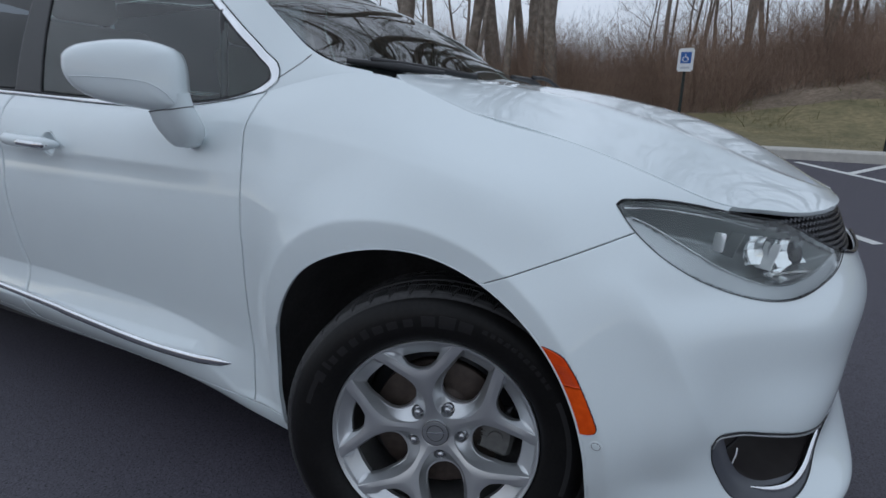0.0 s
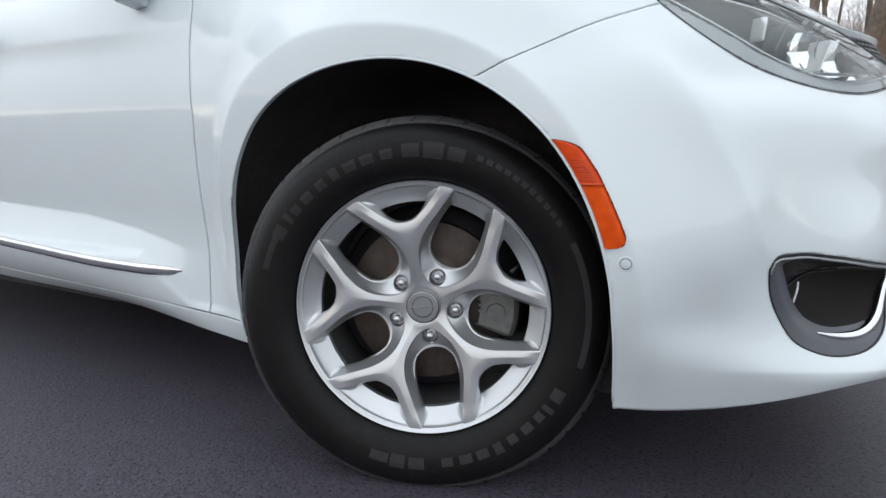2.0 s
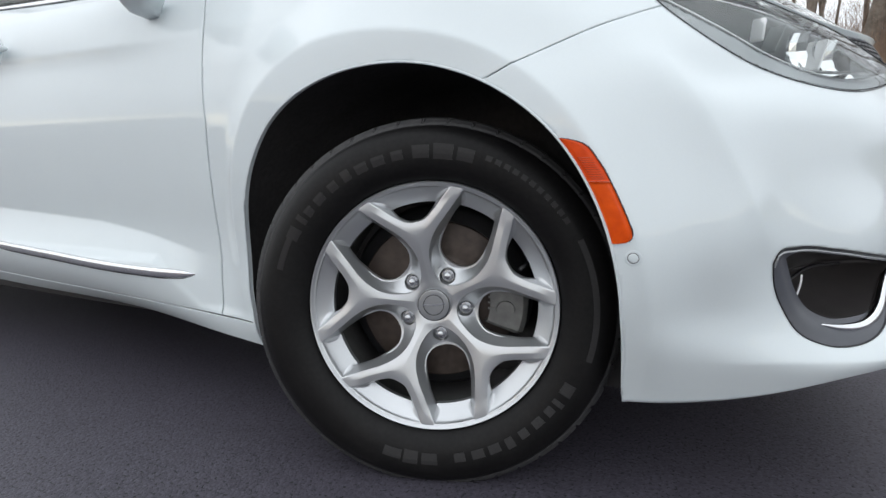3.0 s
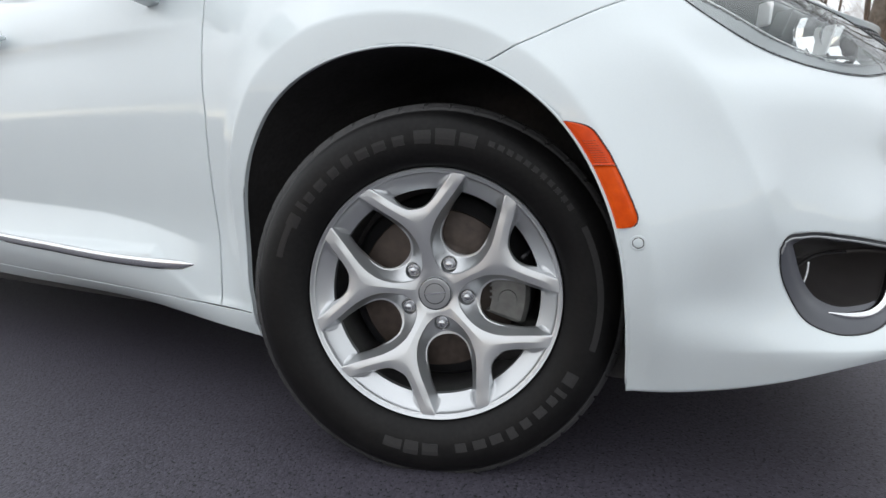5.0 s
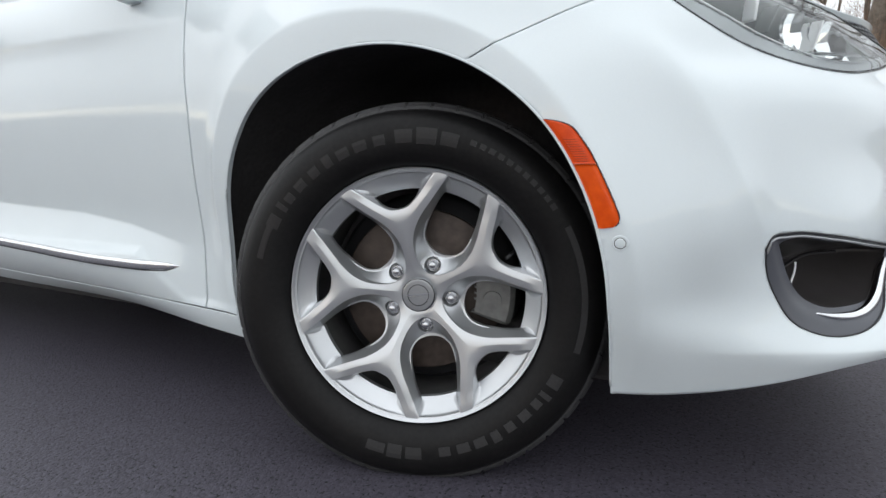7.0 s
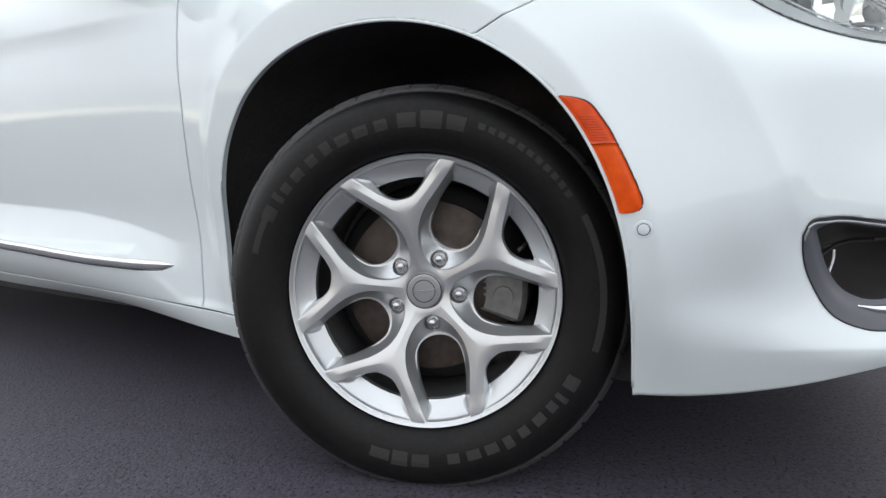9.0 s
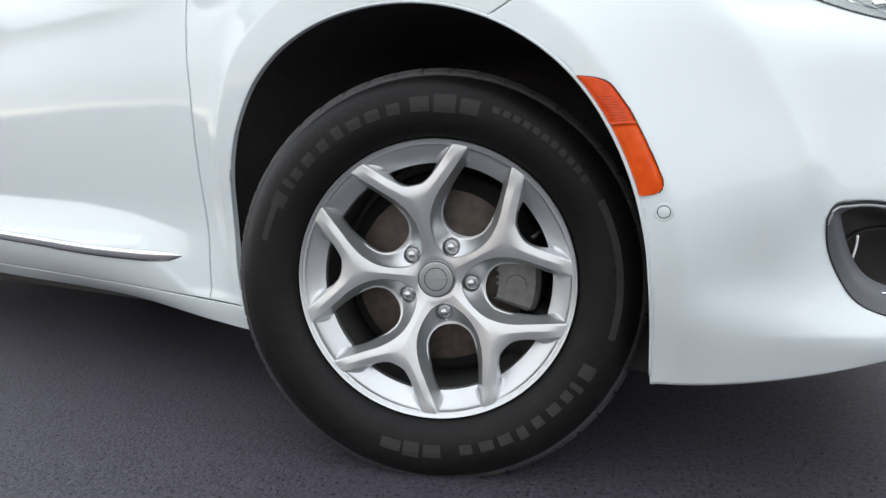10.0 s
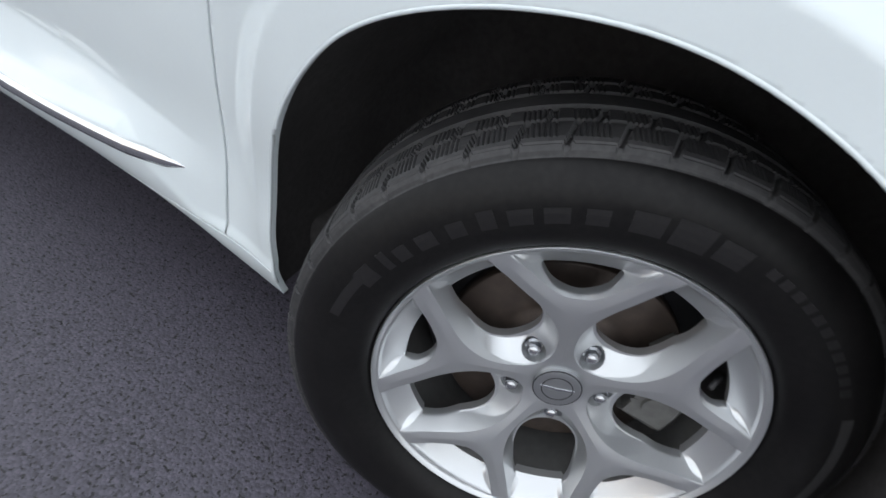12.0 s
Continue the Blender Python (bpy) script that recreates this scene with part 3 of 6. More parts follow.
for name, tag, label in (("front_door", DOOR, "white front door with a dark panel gap"), ("front_fender", FENDER, "white front wing with a raised wheel-arch lip"), ("bumper_cover", BUMPER, "white front bumper cover wrapping round the nose"),
                         ("sill_panel", SILL, "white rocker sill below the doors"), ("sliding_door", REAR_DOOR, "white sliding rear door"), ("rear_quarter", QUARTER, "white rear quarter panel")):
    v, f = shell.panel(tag, gap=lambda p: np.where(p[:, 0] < -0.3, 0.0025, 0.0013), rolled=lambda p: (np.abs(polygon_distance(p[:, 0], p[:, 2], ARCH)) < 0.005) & (p[:, 1] < 0.5), open_rim=lambda q: q[0] < -0.2 and q[2] > 1.135 if tag == FENDER else False)
    build(name, v, f, PAINT, van, label)
    mirrored(name, v, f, PAINT, van, label)

# a black inner skin, added to stand in for the shade deep in the gaps
inner_n = shell.normals()
kept = [q for q, g in zip(shell.faces, shell.tags) if g in (DOOR, FENDER, BUMPER, SILL, REAR_DOOR, QUARTER)]
used = sorted({i for q in kept for i in q})
at = {i: k for k, i in enumerate(used)}
v, f = shell.v[used] - inner_n[used] * 0.0045, [tuple(at[i] for i in q) for q in kept]
build("gap_seal", v, f, BLACK, van, "black inner skin standing in for the shade in the panel gaps")
mirrored("gap_seal", v, f, BLACK, van, "black inner skin standing in for the shade in the panel gaps")

# ---- bonnet ----
hood_edge = np.array([(-0.262, 0.25, 1.190), (-0.225, 0.212, 1.174), (-0.15, 0.198, 1.136)] + [tuple(t) for t in top[8:]])
NOSE_K = np.r_[0, np.cumsum(np.linalg.norm(np.diff(hood_edge, axis=0), axis=1))]


def hood_grid(n):
    """From the bonnet's edge over a soft crease to its middle."""
    s = np.linspace(0, 1, n)
    edge = spline(NOSE_K / NOSE_K[-1], hood_edge, s)
    mx = spline((0, 0.2, 0.40, 0.7, 1.0), (-0.29, 0.12, 0.50, 0.735, 0.81), s)
    mz = spline((-0.30, -0.08, 0.08, 0.36, 0.53, 0.69, 0.77, 0.81), (1.203, 1.198, 1.182, 1.126, 1.075, 0.985, 0.930, 0.905), mx)
    mid = np.stack([mx, np.full(n, MID), mz], 1)
    a = np.linspace(0, 1, 110)[None, :, None]
    g = edge[:, None] * (1 - a) + mid[:, None] * a
    bow = (1 - (1 - a[..., 0]) ** 2.3) - a[..., 0]
    g[:, :, 2] += bow * np.clip(mz - edge[:, 2], 0.02, None)[:, None]
    fade = 1 - step(0.70, 0.80, g[:, :, 0])
    g[:, :, 2] += (0.005 * np.exp(-(((a[..., 0] - 0.36) / 0.09) ** 2)) + 0.008 * (1 - a[..., 0]) * a[..., 0]) * fade
    g = relaxed(g, 350, True)
    g[:, :, 2] += 0.007 * np.exp(-(((a[..., 0] - 0.40) / 0.07) ** 2)) * fade * step(0.02, 0.3, s)[:, None]
    return g


hood = Sheet(hood_grid(170))
hv, hf = hood.panel(0, gap=0.0030, depth=0.012, open_rim=lambda q: abs(q[1] - MID) < 0.001)
hv2 = hv.copy()
hv2[:, 1] = 2 * MID - hv2[:, 1]
hood_v = np.vstack([hv, hv2])
hood_f = list(hf) + [tuple(i + len(hv) for i in reversed(f)) for f in hf]
build("bonnet", hood_v, hood_f, PAINT, van, "white bonnet with a raised side crease")


# ---- wheels ----
TYRE_R, AXLE = 0.3705, 0.352
STEER, CAMBER = 17.8, 2.3
LUG0 = 65.3


def ring_poly(pairs):
    """A contour mirrored about angle 0, from (degrees, millimetres); its outer corners are sharp."""
    spot = lambda a, r: (r * 0.001 * math.cos(radians(a)), r * 0.001 * math.sin(radians(a)))
    a0, r0 = pairs[0]
    inner = smooth_line([spot(a, r) for a, r in pairs] + [spot(-a, r) for a, r in reversed(pairs) if a > 0], 5)
    arc = [spot(a, r0) for a in np.linspace(-a0, a0, 9)[1:-1]]
    return np.vstack([inner, arc])


BIG_RIDGE = ring_poly([(10.2, 240.3), (13, 215), (17, 186), (22, 160), (26.3, 137), (30.0, 110), (30.6, 92), (29, 74), (25, 60), (17, 50), (0, 44)])
BIG_HOLE = ring_poly([(10.4, 208), (12.6, 190), (15.3, 168), (18.7, 139), (19.5, 116), (14.5, 98), (0, 89)])
SMALL_RIDGE = ring_poly([(20.2, 240.3), (16.2, 211), (11.5, 187), (5.5, 171), (0, 168.5)])
SMALL_HOLE = ring_poly([(12.8, 208), (9.6, 188), (4.6, 175.5), (0, 173)])


def turned(poly, deg):
    c, s = math.cos(radians(deg)), math.sin(radians(deg))
    return np.array([(x * c - y * s, x * s + y * c) for x, y in poly])


FACE = np.vstack([smooth_line([(0.028, 0.0455), (0.036, 0.0425), (0.050, 0.0395), (0.080, 0.0315), (0.110, 0.0245), (0.140, 0.0192), (0.170, 0.0155), (0.205, 0.0128), (0.2406, 0.0110)], 6),
                  [(0.2430, 0.0080), (0.2455, 0.0052), (0.2468, 0.0056), (0.2476, 0.0085), (0.24775, 0.0130), (0.24785, 0.040)]])


def rim_face():
    """One fifth of the rim's face as a cut grid, then turned five times."""
    th = np.radians(np.linspace(-36, 36, 241))
    rr = np.r_[np.linspace(0.030, 0.2385, 150), 0.2397, 0.2406, 0.2415, 0.2430, 0.2445, 0.2460, 0.2470, 0.2476, 0.24775, 0.24785]
    sheet = Sheet(np.stack([np.outer(np.cos(th), rr), np.zeros((len(th), len(rr))), np.outer(np.sin(th), rr)], -1))
    wells = ((BIG_RIDGE, BIG_HOLE, 0.036, 0), (SMALL_RIDGE, SMALL_HOLE, 0.030, 36), (SMALL_RIDGE, SMALL_HOLE, 0.030, -36))
    tag = 0
    for ridge_p, hole_p, deep, deg in wells:
        rp, hp = turned(ridge_p, deg), turned(hole_p, deg)
        sheet.cut(lambda p: polygon_distance(p[:, 0], p[:, 2], rp), 0, tag + 1)
        sheet.cut(lambda p: polygon_distance(p[:, 0], p[:, 2], rp) + 0.0022, tag + 1, tag + 2)
        sheet.cut(lambda p: polygon_distance(p[:, 0], p[:, 2], hp), tag + 2, 99)
        sheet.cut(lambda p: polygon_distance(p[:, 0], p[:, 2], hp), tag + 1, 99)
        tag += 2
    X, Z = sheet.v[:, 0], sheet.v[:, 2]
    R = np.hypot(X, Z)
    face = np.interp(R, *FACE.T)
    # spoke faces are slightly crowned
    out = np.full(X.shape, 0.05)
    for ridge_p, turns in ((BIG_RIDGE, (0, 72, -72)), (SMALL_RIDGE, (36, -36))):
        for deg in turns:
            out = np.minimum(out, np.abs(polygon_distance(X, Z, turned(ridge_p, deg))))
    face = face + 0.0026 * np.clip(1 - out / 0.022, 0, 1) ** 2 * (1 - step(0.205, 0.236, R))
    depth = face.copy()
    for ridge_p, hole_p, deep, deg in wells:
        rp, hp = turned(ridge_p, deg), turned(hole_p, deg)
        dr = np.clip(-polygon_distance(X, Z, rp), 0, None)
        dh = np.maximum(polygon_distance(X, Z, hp), 0)
        # the arms' walls and the slope inside the lip meet in a sharp valley
        sides = rp[np.hypot(rp[:, 0], rp[:, 1]) < 0.2385]
        da = np.full(X.shape, 1.0)
        for a, b in zip(sides, np.roll(sides, -1, axis=0)):
            if np.hypot(*(b - a)) < 0.05:
                e = b - a
                t = np.clip(((X - a[0]) * e[0] + (Z - a[1]) * e[1]) / (e @ e + 1e-12), -6.0 if np.hypot(*a) > 0.225 else 0, 7.0 if np.hypot(*b) > 0.225 else 1)
                da = np.minimum(da, np.hypot(X - a[0] - t * e[0], Z - a[1] - t * e[1]))
        dl = np.clip(0.2405 - R, 0, None)
        arm, lip = da / (da + dh + 1e-6), dl / (dl + dh + 1e-6)
        wall = np.minimum(deep * arm ** 0.9, (deep - 0.004) * lip ** 0.8)
        bevel = 0.0009 * np.clip(dr / 0.0022, 0, 1) + np.clip(dr - 0.0022, 0, None) * 2.6
        depth = np.where(dr > 0, face + np.minimum(wall, bevel), depth)
    # pocket round the wheel nut
    pocket = 1 - step(0.0142, 0.0160, np.hypot(X - 0.0635, Z))
    depth = depth * (1 - pocket) + 0.067 * pocket
    sheet.v[:, 1] = depth
    faces = [f for f, g in zip(sheet.faces, sheet.tags) if g != 99]
    v = sheet.v
    rim = {}
    for f in faces:
        for i, j in zip(f, f[1:] + f[:1]):
            rim[(i, j)] = 1
    holes = [(i, j) for i, j in rim if (j, i) not in rim and abs(abs(math.atan2(v[i][2], v[i][0])) - radians(36)) + abs(abs(math.atan2(v[j][2], v[j][0])) - radians(36)) > 1e-6 and 0.04 < math.hypot(v[i][0], v[i][2]) < 0.24]
    ids = sorted({i for e in holes for i in e})
    low = {i: len(v) + k for k, i in enumerate(ids)}
    mid = {i: len(v) + len(ids) + k for k, i in enumerate(ids)}
    edge = np.array([v[i] + np.array([0, 0.004, 0]) for i in ids])
    deep = np.array([v[i] * np.array([1, 1, 1]) + np.array([0, 0.013, 0]) for i in ids])
    v = np.vstack([v, edge, deep])
    for i, j in holes:
        faces.append((j, i, low[i], low[j]))
        faces.append((low[j], low[i], mid[i], mid[j]))
    used = sorted({i for f in faces for i in f})
    at = {i: k for k, i in enumerate(used)}
    return v[used], [tuple(at[i] for i in f) for f in faces]


def turn_xz(v, deg):
    c, s = math.cos(radians(deg)), math.sin(radians(deg))
    w = np.array(v, float)
    w[:, 0], w[:, 2] = v[:, 0] * c - v[:, 2] * s, v[:, 0] * s + v[:, 2] * c
    return w


def tyre_shape():
    """Carcass with grooved tread blocks, flattened where it meets the ground."""
    prof = smooth_line([(0.2385, 0.036), (0.2470, 0.032), (0.2482, 0.016), (0.2495, 0.008), (0.2555, -0.0015), (0.267, -0.0105), (0.285, -0.0175), (0.302, -0.0195), (0.318, -0.0190), (0.332, -0.0145), (0.342, -0.0080), (0.3485, -0.0015), (0.3505, 0.0015)], 4)
    y = np.r_[np.linspace(0.0030, 0.022, 18, endpoint=False), np.linspace(0.022, 0.105, 52)]
    crown = np.interp(y, (0.0030, 0.0042, 0.008, 0.016, 0.036, 0.105), (0.3520, 0.3570, 0.3622, 0.3662, 0.3692, TYRE_R))
    half = np.vstack([prof, np.stack([crown, y], 1)])
    full = np.vstack([half, np.stack([half[::-1, 0], 0.21 - half[::-1, 1]], 1)])
    pitches, fine = 47, 28
    n = pitches * fine
    a = np.linspace(0, 2 * np.pi, n, endpoint=False)
    r, yy = np.tile(full[:, 0], (n, 1)), np.tile(full[:, 1], (n, 1))
    mirror_y = np.minimum(yy, 0.21 - yy)
    outer = yy < 0.105
    ph = (np.arange(n) / fine)[:, None] + np.where(outer, 1, -1) * (mirror_y - 0.005) * 6 + np.where(outer, 0, 0.5)
    ph = np.where(mirror_y > 0.047, ph + 0.35, ph)
    within = ph % 1.0
    tread = r > 0.3515
    lateral = (within < 0.12) & tread & (mirror_y < 0.082)
    around = ((np.abs(mirror_y - 0.047) < 0.0038) | (np.abs(mirror_y - 0.083) < 0.0044)) & tread
    sipe = np.zeros_like(within, bool)
    for c in (7, 10, 13, 16, 19, 22, 25):
        sipe |= (np.arange(n) % fine == c)[:, None] & np.ones_like(sipe)
    sipe &= tread & (mirror_y > 0.015) & (mirror_y < 0.079) & ~around
    edge_cut = (np.abs(mirror_y - 0.0090) < 0.0012) & tread & (within > 0.16) & (within < 0.92)
    fade = np.clip((mirror_y - 0.002) / 0.014, 0.3, 1)
    r = r - np.where(around, 0.0070, np.where(lateral, 0.0068 * fade, np.where(sipe, 0.0022, np.where(edge_cut, 0.0016, 0.0))))
    x, z = r * np.cos(a)[:, None], r * np.sin(a)[:, None]
    squash = np.clip(-0.18 - z, 0, None) / 0.19
    lean = radians(CAMBER)
    ground = (-AXLE + yy * math.sin(lean)) / math.cos(lean)
    low = z < ground
    yy = yy - np.where(yy < 0.05, 0.002, np.where(yy > 0.16, -0.002, 0)) * np.clip(squash, 0, 1) ** 2
    z = np.where(low, ground, z)
    v = np.stack([x, yy, z], -1).reshape(-1, 3)
    m = len(full)
    ids = np.vstack([np.arange(n * m).reshape(n, m), np.arange(m)[None]])
    f = np.stack([ids[:-1, :-1], ids[:-1, 1:], ids[1:, 1:], ids[1:, :-1]], -1)
    side = len(prof) - 1
    return v, f, side


def sidewall_y(r):
    return float(np.interp(r, (0.2555, 0.267, 0.285, 0.302, 0.318, 0.332, 0.342), (-0.0015, -0.0105, -0.0175, -0.0195, -0.0190, -0.0145, -0.0080)))


def raised_bar(a0, a1, r0, r1, lift=0.0008, skew=0.0):
    """Verts and faces of a low block that follows the sidewall."""
    n, m = max(2, int(abs(a1 - a0) / 1.5) + 1), 4
    v = []
    for k, up in enumerate((lift, -0.002)):
        for i in range(n):
            for j in range(m):
                r = r0 + (r1 - r0) * j / (m - 1)
                a = radians(a0 + (a1 - a0) * i / (n - 1) + skew * j / (m - 1))
                sq = max(0.0, min(1.0, (-0.18 - r * math.sin(a)) / 0.19)) ** 2
                v.append((r * math.cos(a), sidewall_y(r) - up - 0.002 * sq, r * math.sin(a)))
    f = []
    for i in range(n - 1):
        for j in range(m - 1):
            q = i * m + j
            f.append((q, q + 1, q + m + 1, q + m))
    rim = [i * m for i in range(n)] + [(n - 1) * m + j for j in range(1, m)] + [i * m + m - 1 for i in range(n - 2, -1, -1)] + [j for j in range(m - 2, 0, -1)]
    for p, q in zip(rim, rim[1:] + rim[:1]):
        f.append((p, q, q + n * m, p + n * m))
    return v, f


TYRE_V, TYRE_F, TYRE_SIDE = tyre_shape()
RIM_V, RIM_F = rim_face()


def wheel(at, flip=False):
    hub = new("road_wheel")
    hub.parent = van
    hub.matrix_world = at
    tagged(hub, "silver five-spoke alloy wheel with a black tyre")
    m = TYRE_F.shape[1] + 1
    cols = TYRE_F.shape[1]
    side = np.r_[0:TYRE_SIDE, cols - TYRE_SIDE : cols]
    tread = np.arange(TYRE_SIDE, cols - TYRE_SIDE)
    build("tyre_sidewall", TYRE_V, TYRE_F[:, side].reshape(-1, 4), RUBBER, hub, "smooth black rubber sidewall")
    build("tyre_tread", TYRE_V, TYRE_F[:, tread].reshape(-1, 4), TREAD, hub, "grooved tread blocks, dusty grey", smooth=False)
    v, f = [], []
    for k in range(5):
        w = turn_xz(RIM_V, LUG0 + 72 * k)
        f += [tuple(i + len(RIM_V) * k for i in q) for q in RIM_F]
        v.append(w)
    rim = build("alloy_rim", np.vstack(v), f, ALLOY, hub, "silver alloy rim with five forked spokes")
    bm = bmesh.new()
    bm.from_mesh(rim.data)
    bmesh.ops.remove_doubles(bm, verts=bm.verts, dist=0.00005)
    bmesh.ops.recalc_face_normals(bm, faces=bm.faces[:])
    for e in bm.edges:
        if len(e.link_faces) == 2 and e.calc_face_angle() > radians(24):
            e.smooth = False
    bm.to_mesh(rim.data)
    bm.free()
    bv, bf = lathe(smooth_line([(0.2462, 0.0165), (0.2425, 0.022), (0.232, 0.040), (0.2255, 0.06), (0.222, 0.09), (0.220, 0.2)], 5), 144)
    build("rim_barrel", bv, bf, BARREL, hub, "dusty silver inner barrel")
    # wheel nuts
    nut = bmesh.new()
    bmesh.ops.create_cone(nut, cap_ends=True, segments=6, radius1=0.0105, radius2=0.0098, depth=0.014, matrix=Matrix.Translation((0, -0.002, 0)) @ Matrix.Rotation(radians(90), 4, "X"))
    bmesh.ops.bevel(nut, geom=nut.edges[:], offset=0.0012, segments=2, affect="EDGES")
    bmesh.ops.create_uvsphere(nut, u_segments=16, v_segments=8, radius=0.0078, matrix=Matrix.Translation((0, -0.0085, 0)) @ Matrix.Diagonal((1, 0.55, 1, 1)))
    bmesh.ops.create_cone(nut, cap_ends=True, segments=24, radius1=0.0125, radius2=0.0118, depth=0.004, matrix=Matrix.Translation((0, 0.004, 0)) @ Matrix.Rotation(radians(90), 4, "X"))
    nut_me = part("wheel_nut", nut, SATIN, hub, "chrome wheel nut", sharp=35)
    for k in range(5):
        a = radians(LUG0 + 72 * k)
        spot = Matrix.Translation((0.0635 * math.cos(a), 0.0580, 0.0635 * math.sin(a))) @ Matrix.Rotation(-a * 1.7, 4, "Y")
        if k == 0:
            nut_me.matrix_local = spot
        else:
            o = nut_me.copy()
            scene.collection.objects.link(o)
            o.parent, o.matrix_local = hub, spot
    cv, cf = lathe([(0.0001, 0.0371), (0.010, 0.0371), (0.020, 0.0372), (0.0285, 0.0373), (0.0308, 0.0374), (0.0314, 0.0377), (0.0318, 0.0385), (0.0322, 0.0400), (0.0326, 0.0445)], 64)
    for rr, wide in ((0.0205, 0.0009), (0.0318, 0.0010)):
        build("cap_groove", *tube([(rr * math.cos(q), 0.0373 if rr < 0.03 else 0.0383, rr * math.sin(q)) for q in np.linspace(0, 2 * math.pi, 72)], wide, 5), BLACK, hub, "fine dark ring on the cap")
    build("centre_cap", cv, cf, CAP, hub, "round satin centre cap")
    badge = bmesh.new()
    for s in (-1, 1):
        b2 = [badge.verts.new(p) for p in ((0, 0.0361, 0.0016), (s * 0.023, 0.0364, 0.0026), (s * 0.023, 0.0364, 0.0010), (0, 0.0361, -0.0020))]
        b3 = [badge.verts.new((q.co.x, 0.0377, q.co.z)) for q in b2]
        badge.faces.new(b2)
        for i in range(4):
            badge.faces.new((b2[i], b2[(i + 1) % 4], b3[(i + 1) % 4], b3[i]))
    o = part("cap_badge", badge, CHROME, hub, "plain bright bar on the cap", smooth=False)
    o.matrix_local = Matrix.Rotation(radians(-6), 4, "Y")
    # raised marks on the sidewall: plain bars
    bars = []
    for a0, r0, r1 in ((-28.4, 0.287, 0.310), (151.5, 0.291, 0.315)):
        for off, w, low in ((0, 4.6, 0), (6.1, 1.9, 0), (10.4, 3.2, 0.006), (16.5, 4.2, 0.006), (23.3, 3.6, 0.006), (29.6, 3.2, 0.002), (35.9, 4.6, 0.006), (42.6, 4.8, 0.006), (49.8, 4.2, 0.006)):
            bars.append((a0 - off - w / 2, a0 - off + w / 2, r0, r1 - low))
    bars += [(-16, 27, 0.306, 0.317), (96, 90, 0.290, 0.314), (88.5, 81.5, 0.288, 0.317), (80, 74, 0.290, 0.314), (-87, -93, 0.286, 0.308), (-94.5, -100, 0.284, 0.310), (-101, -108, 0.287, 0.306), (153, 166, 0.300, 0.312)]
    bars += [(70 - 3.4 * i, 70 - 3.4 * i - 2.2, 0.303, 0.313) for i in range(11)]
    # lower and front marks take the lit tone, all others the dim one
    for b in bars:
        pv, pf = raised_bar(*b, 0.0007)
        build("sidewall_mark", pv, pf, LETTER if -110 < b[0] < 28 else LETTER_DARK, hub, "", smooth=False)
    # brake
    dv, df = lathe([(0.07, 0.082), (0.080, 0.082), (0.083, 0.095), (0.1, 0.0955), (0.163, 0.0955), (0.165, 0.097), (0.165, 0.118), (0.163, 0.12), (0.09, 0.12)], 96)
    build("brake_disc", dv, df, DISC, hub, "brown lightly rusted brake disc")
    hv_, hf_ = lathe([(0.0001, 0.074), (0.05, 0.074), (0.07, 0.078), (0.0705, 0.12)], 64)
    build("hub_face", hv_, hf_, BLACK, hub, "dark wheel hub")
    sv, sf = lathe([(0.0001, 0.135), (0.19, 0.135), (0.2, 0.15), (0.2, 0.17)], 64)
    build("dust_shield", sv, sf, BLACK, hub, "black backing plate behind the disc")
    # caliper at the front of the disc
    cal = bmesh.new()
    prof = [(0.112, 0.070), (0.178, 0.070), (0.188, 0.080), (0.188, 0.15), (0.112, 0.15)]
    n = 20
    rings = []
    for i in range(n + 1):
        a = radians(-20 + 34 * i / n)
        rings.append([cal.verts.new(((r - (0.006 if i in (0, n) else 0)) * math.cos(a), y + (0.004 if i in (0, n) else 0), r * math.sin(a))) for r, y in prof])
    for i in range(n):
        for j in range(len(prof)):
            cal.faces.new((rings[i][j], rings[i][(j + 1) % len(prof)], rings[i + 1][(j + 1) % len(prof)], rings[i + 1][j]))
    cal.faces.new(rings[0])
    cal.faces.new(rings[-1])
    bmesh.ops.create_cone(cal, cap_ends=True, segments=32, radius1=0.019, radius2=0.018, depth=0.008, matrix=Matrix.Translation((0.143, 0.069, -0.012)) @ Matrix.Rotation(radians(90), 4, "X"))
    for s in (-1, 0, 1):
        bmesh.ops.create_cube(cal, size=1.0, matrix=Matrix.Translation((0.113, 0.072, 0.002 + s * 0.012)) @ Matrix.Diagonal((0.012, 0.006, 0.004, 1)))
    bmesh.ops.create_cube(cal, size=1.0, matrix=Matrix.Translation((0.117, 0.085, 0.083)) @ Matrix.Rotation(0.6, 4, "Y") @ Matrix.Diagonal((0.016, 0.02, 0.036, 1)))
    part("brake_caliper", cal, CALIPER, hub, "grey cast brake caliper", sharp=30)
    val = tube([(0.205 * math.cos(radians(25)), 0.06, 0.205 * math.sin(radians(25))), (0.186 * math.cos(radians(24)), 0.040, 0.186 * math.sin(radians(24)))], [0.0045, 0.0042], 10)
    build("tyre_valve", *val, BLACK, hub, "black rubber valve stem")
    return hub


front = wheel(pose(0, 0, AXLE, -CAMBER, 0, STEER))
rear = pose(-3.09, 0.03, AXLE, -CAMBER)
for where in (rear, pose(0, 2 * MID, AXLE, -CAMBER, 0, 180 + STEER), pose(-3.09, 2 * MID - 0.03, AXLE, -CAMBER, 0, 180)):
    o = copy_thing(front, where)
    o.parent = van

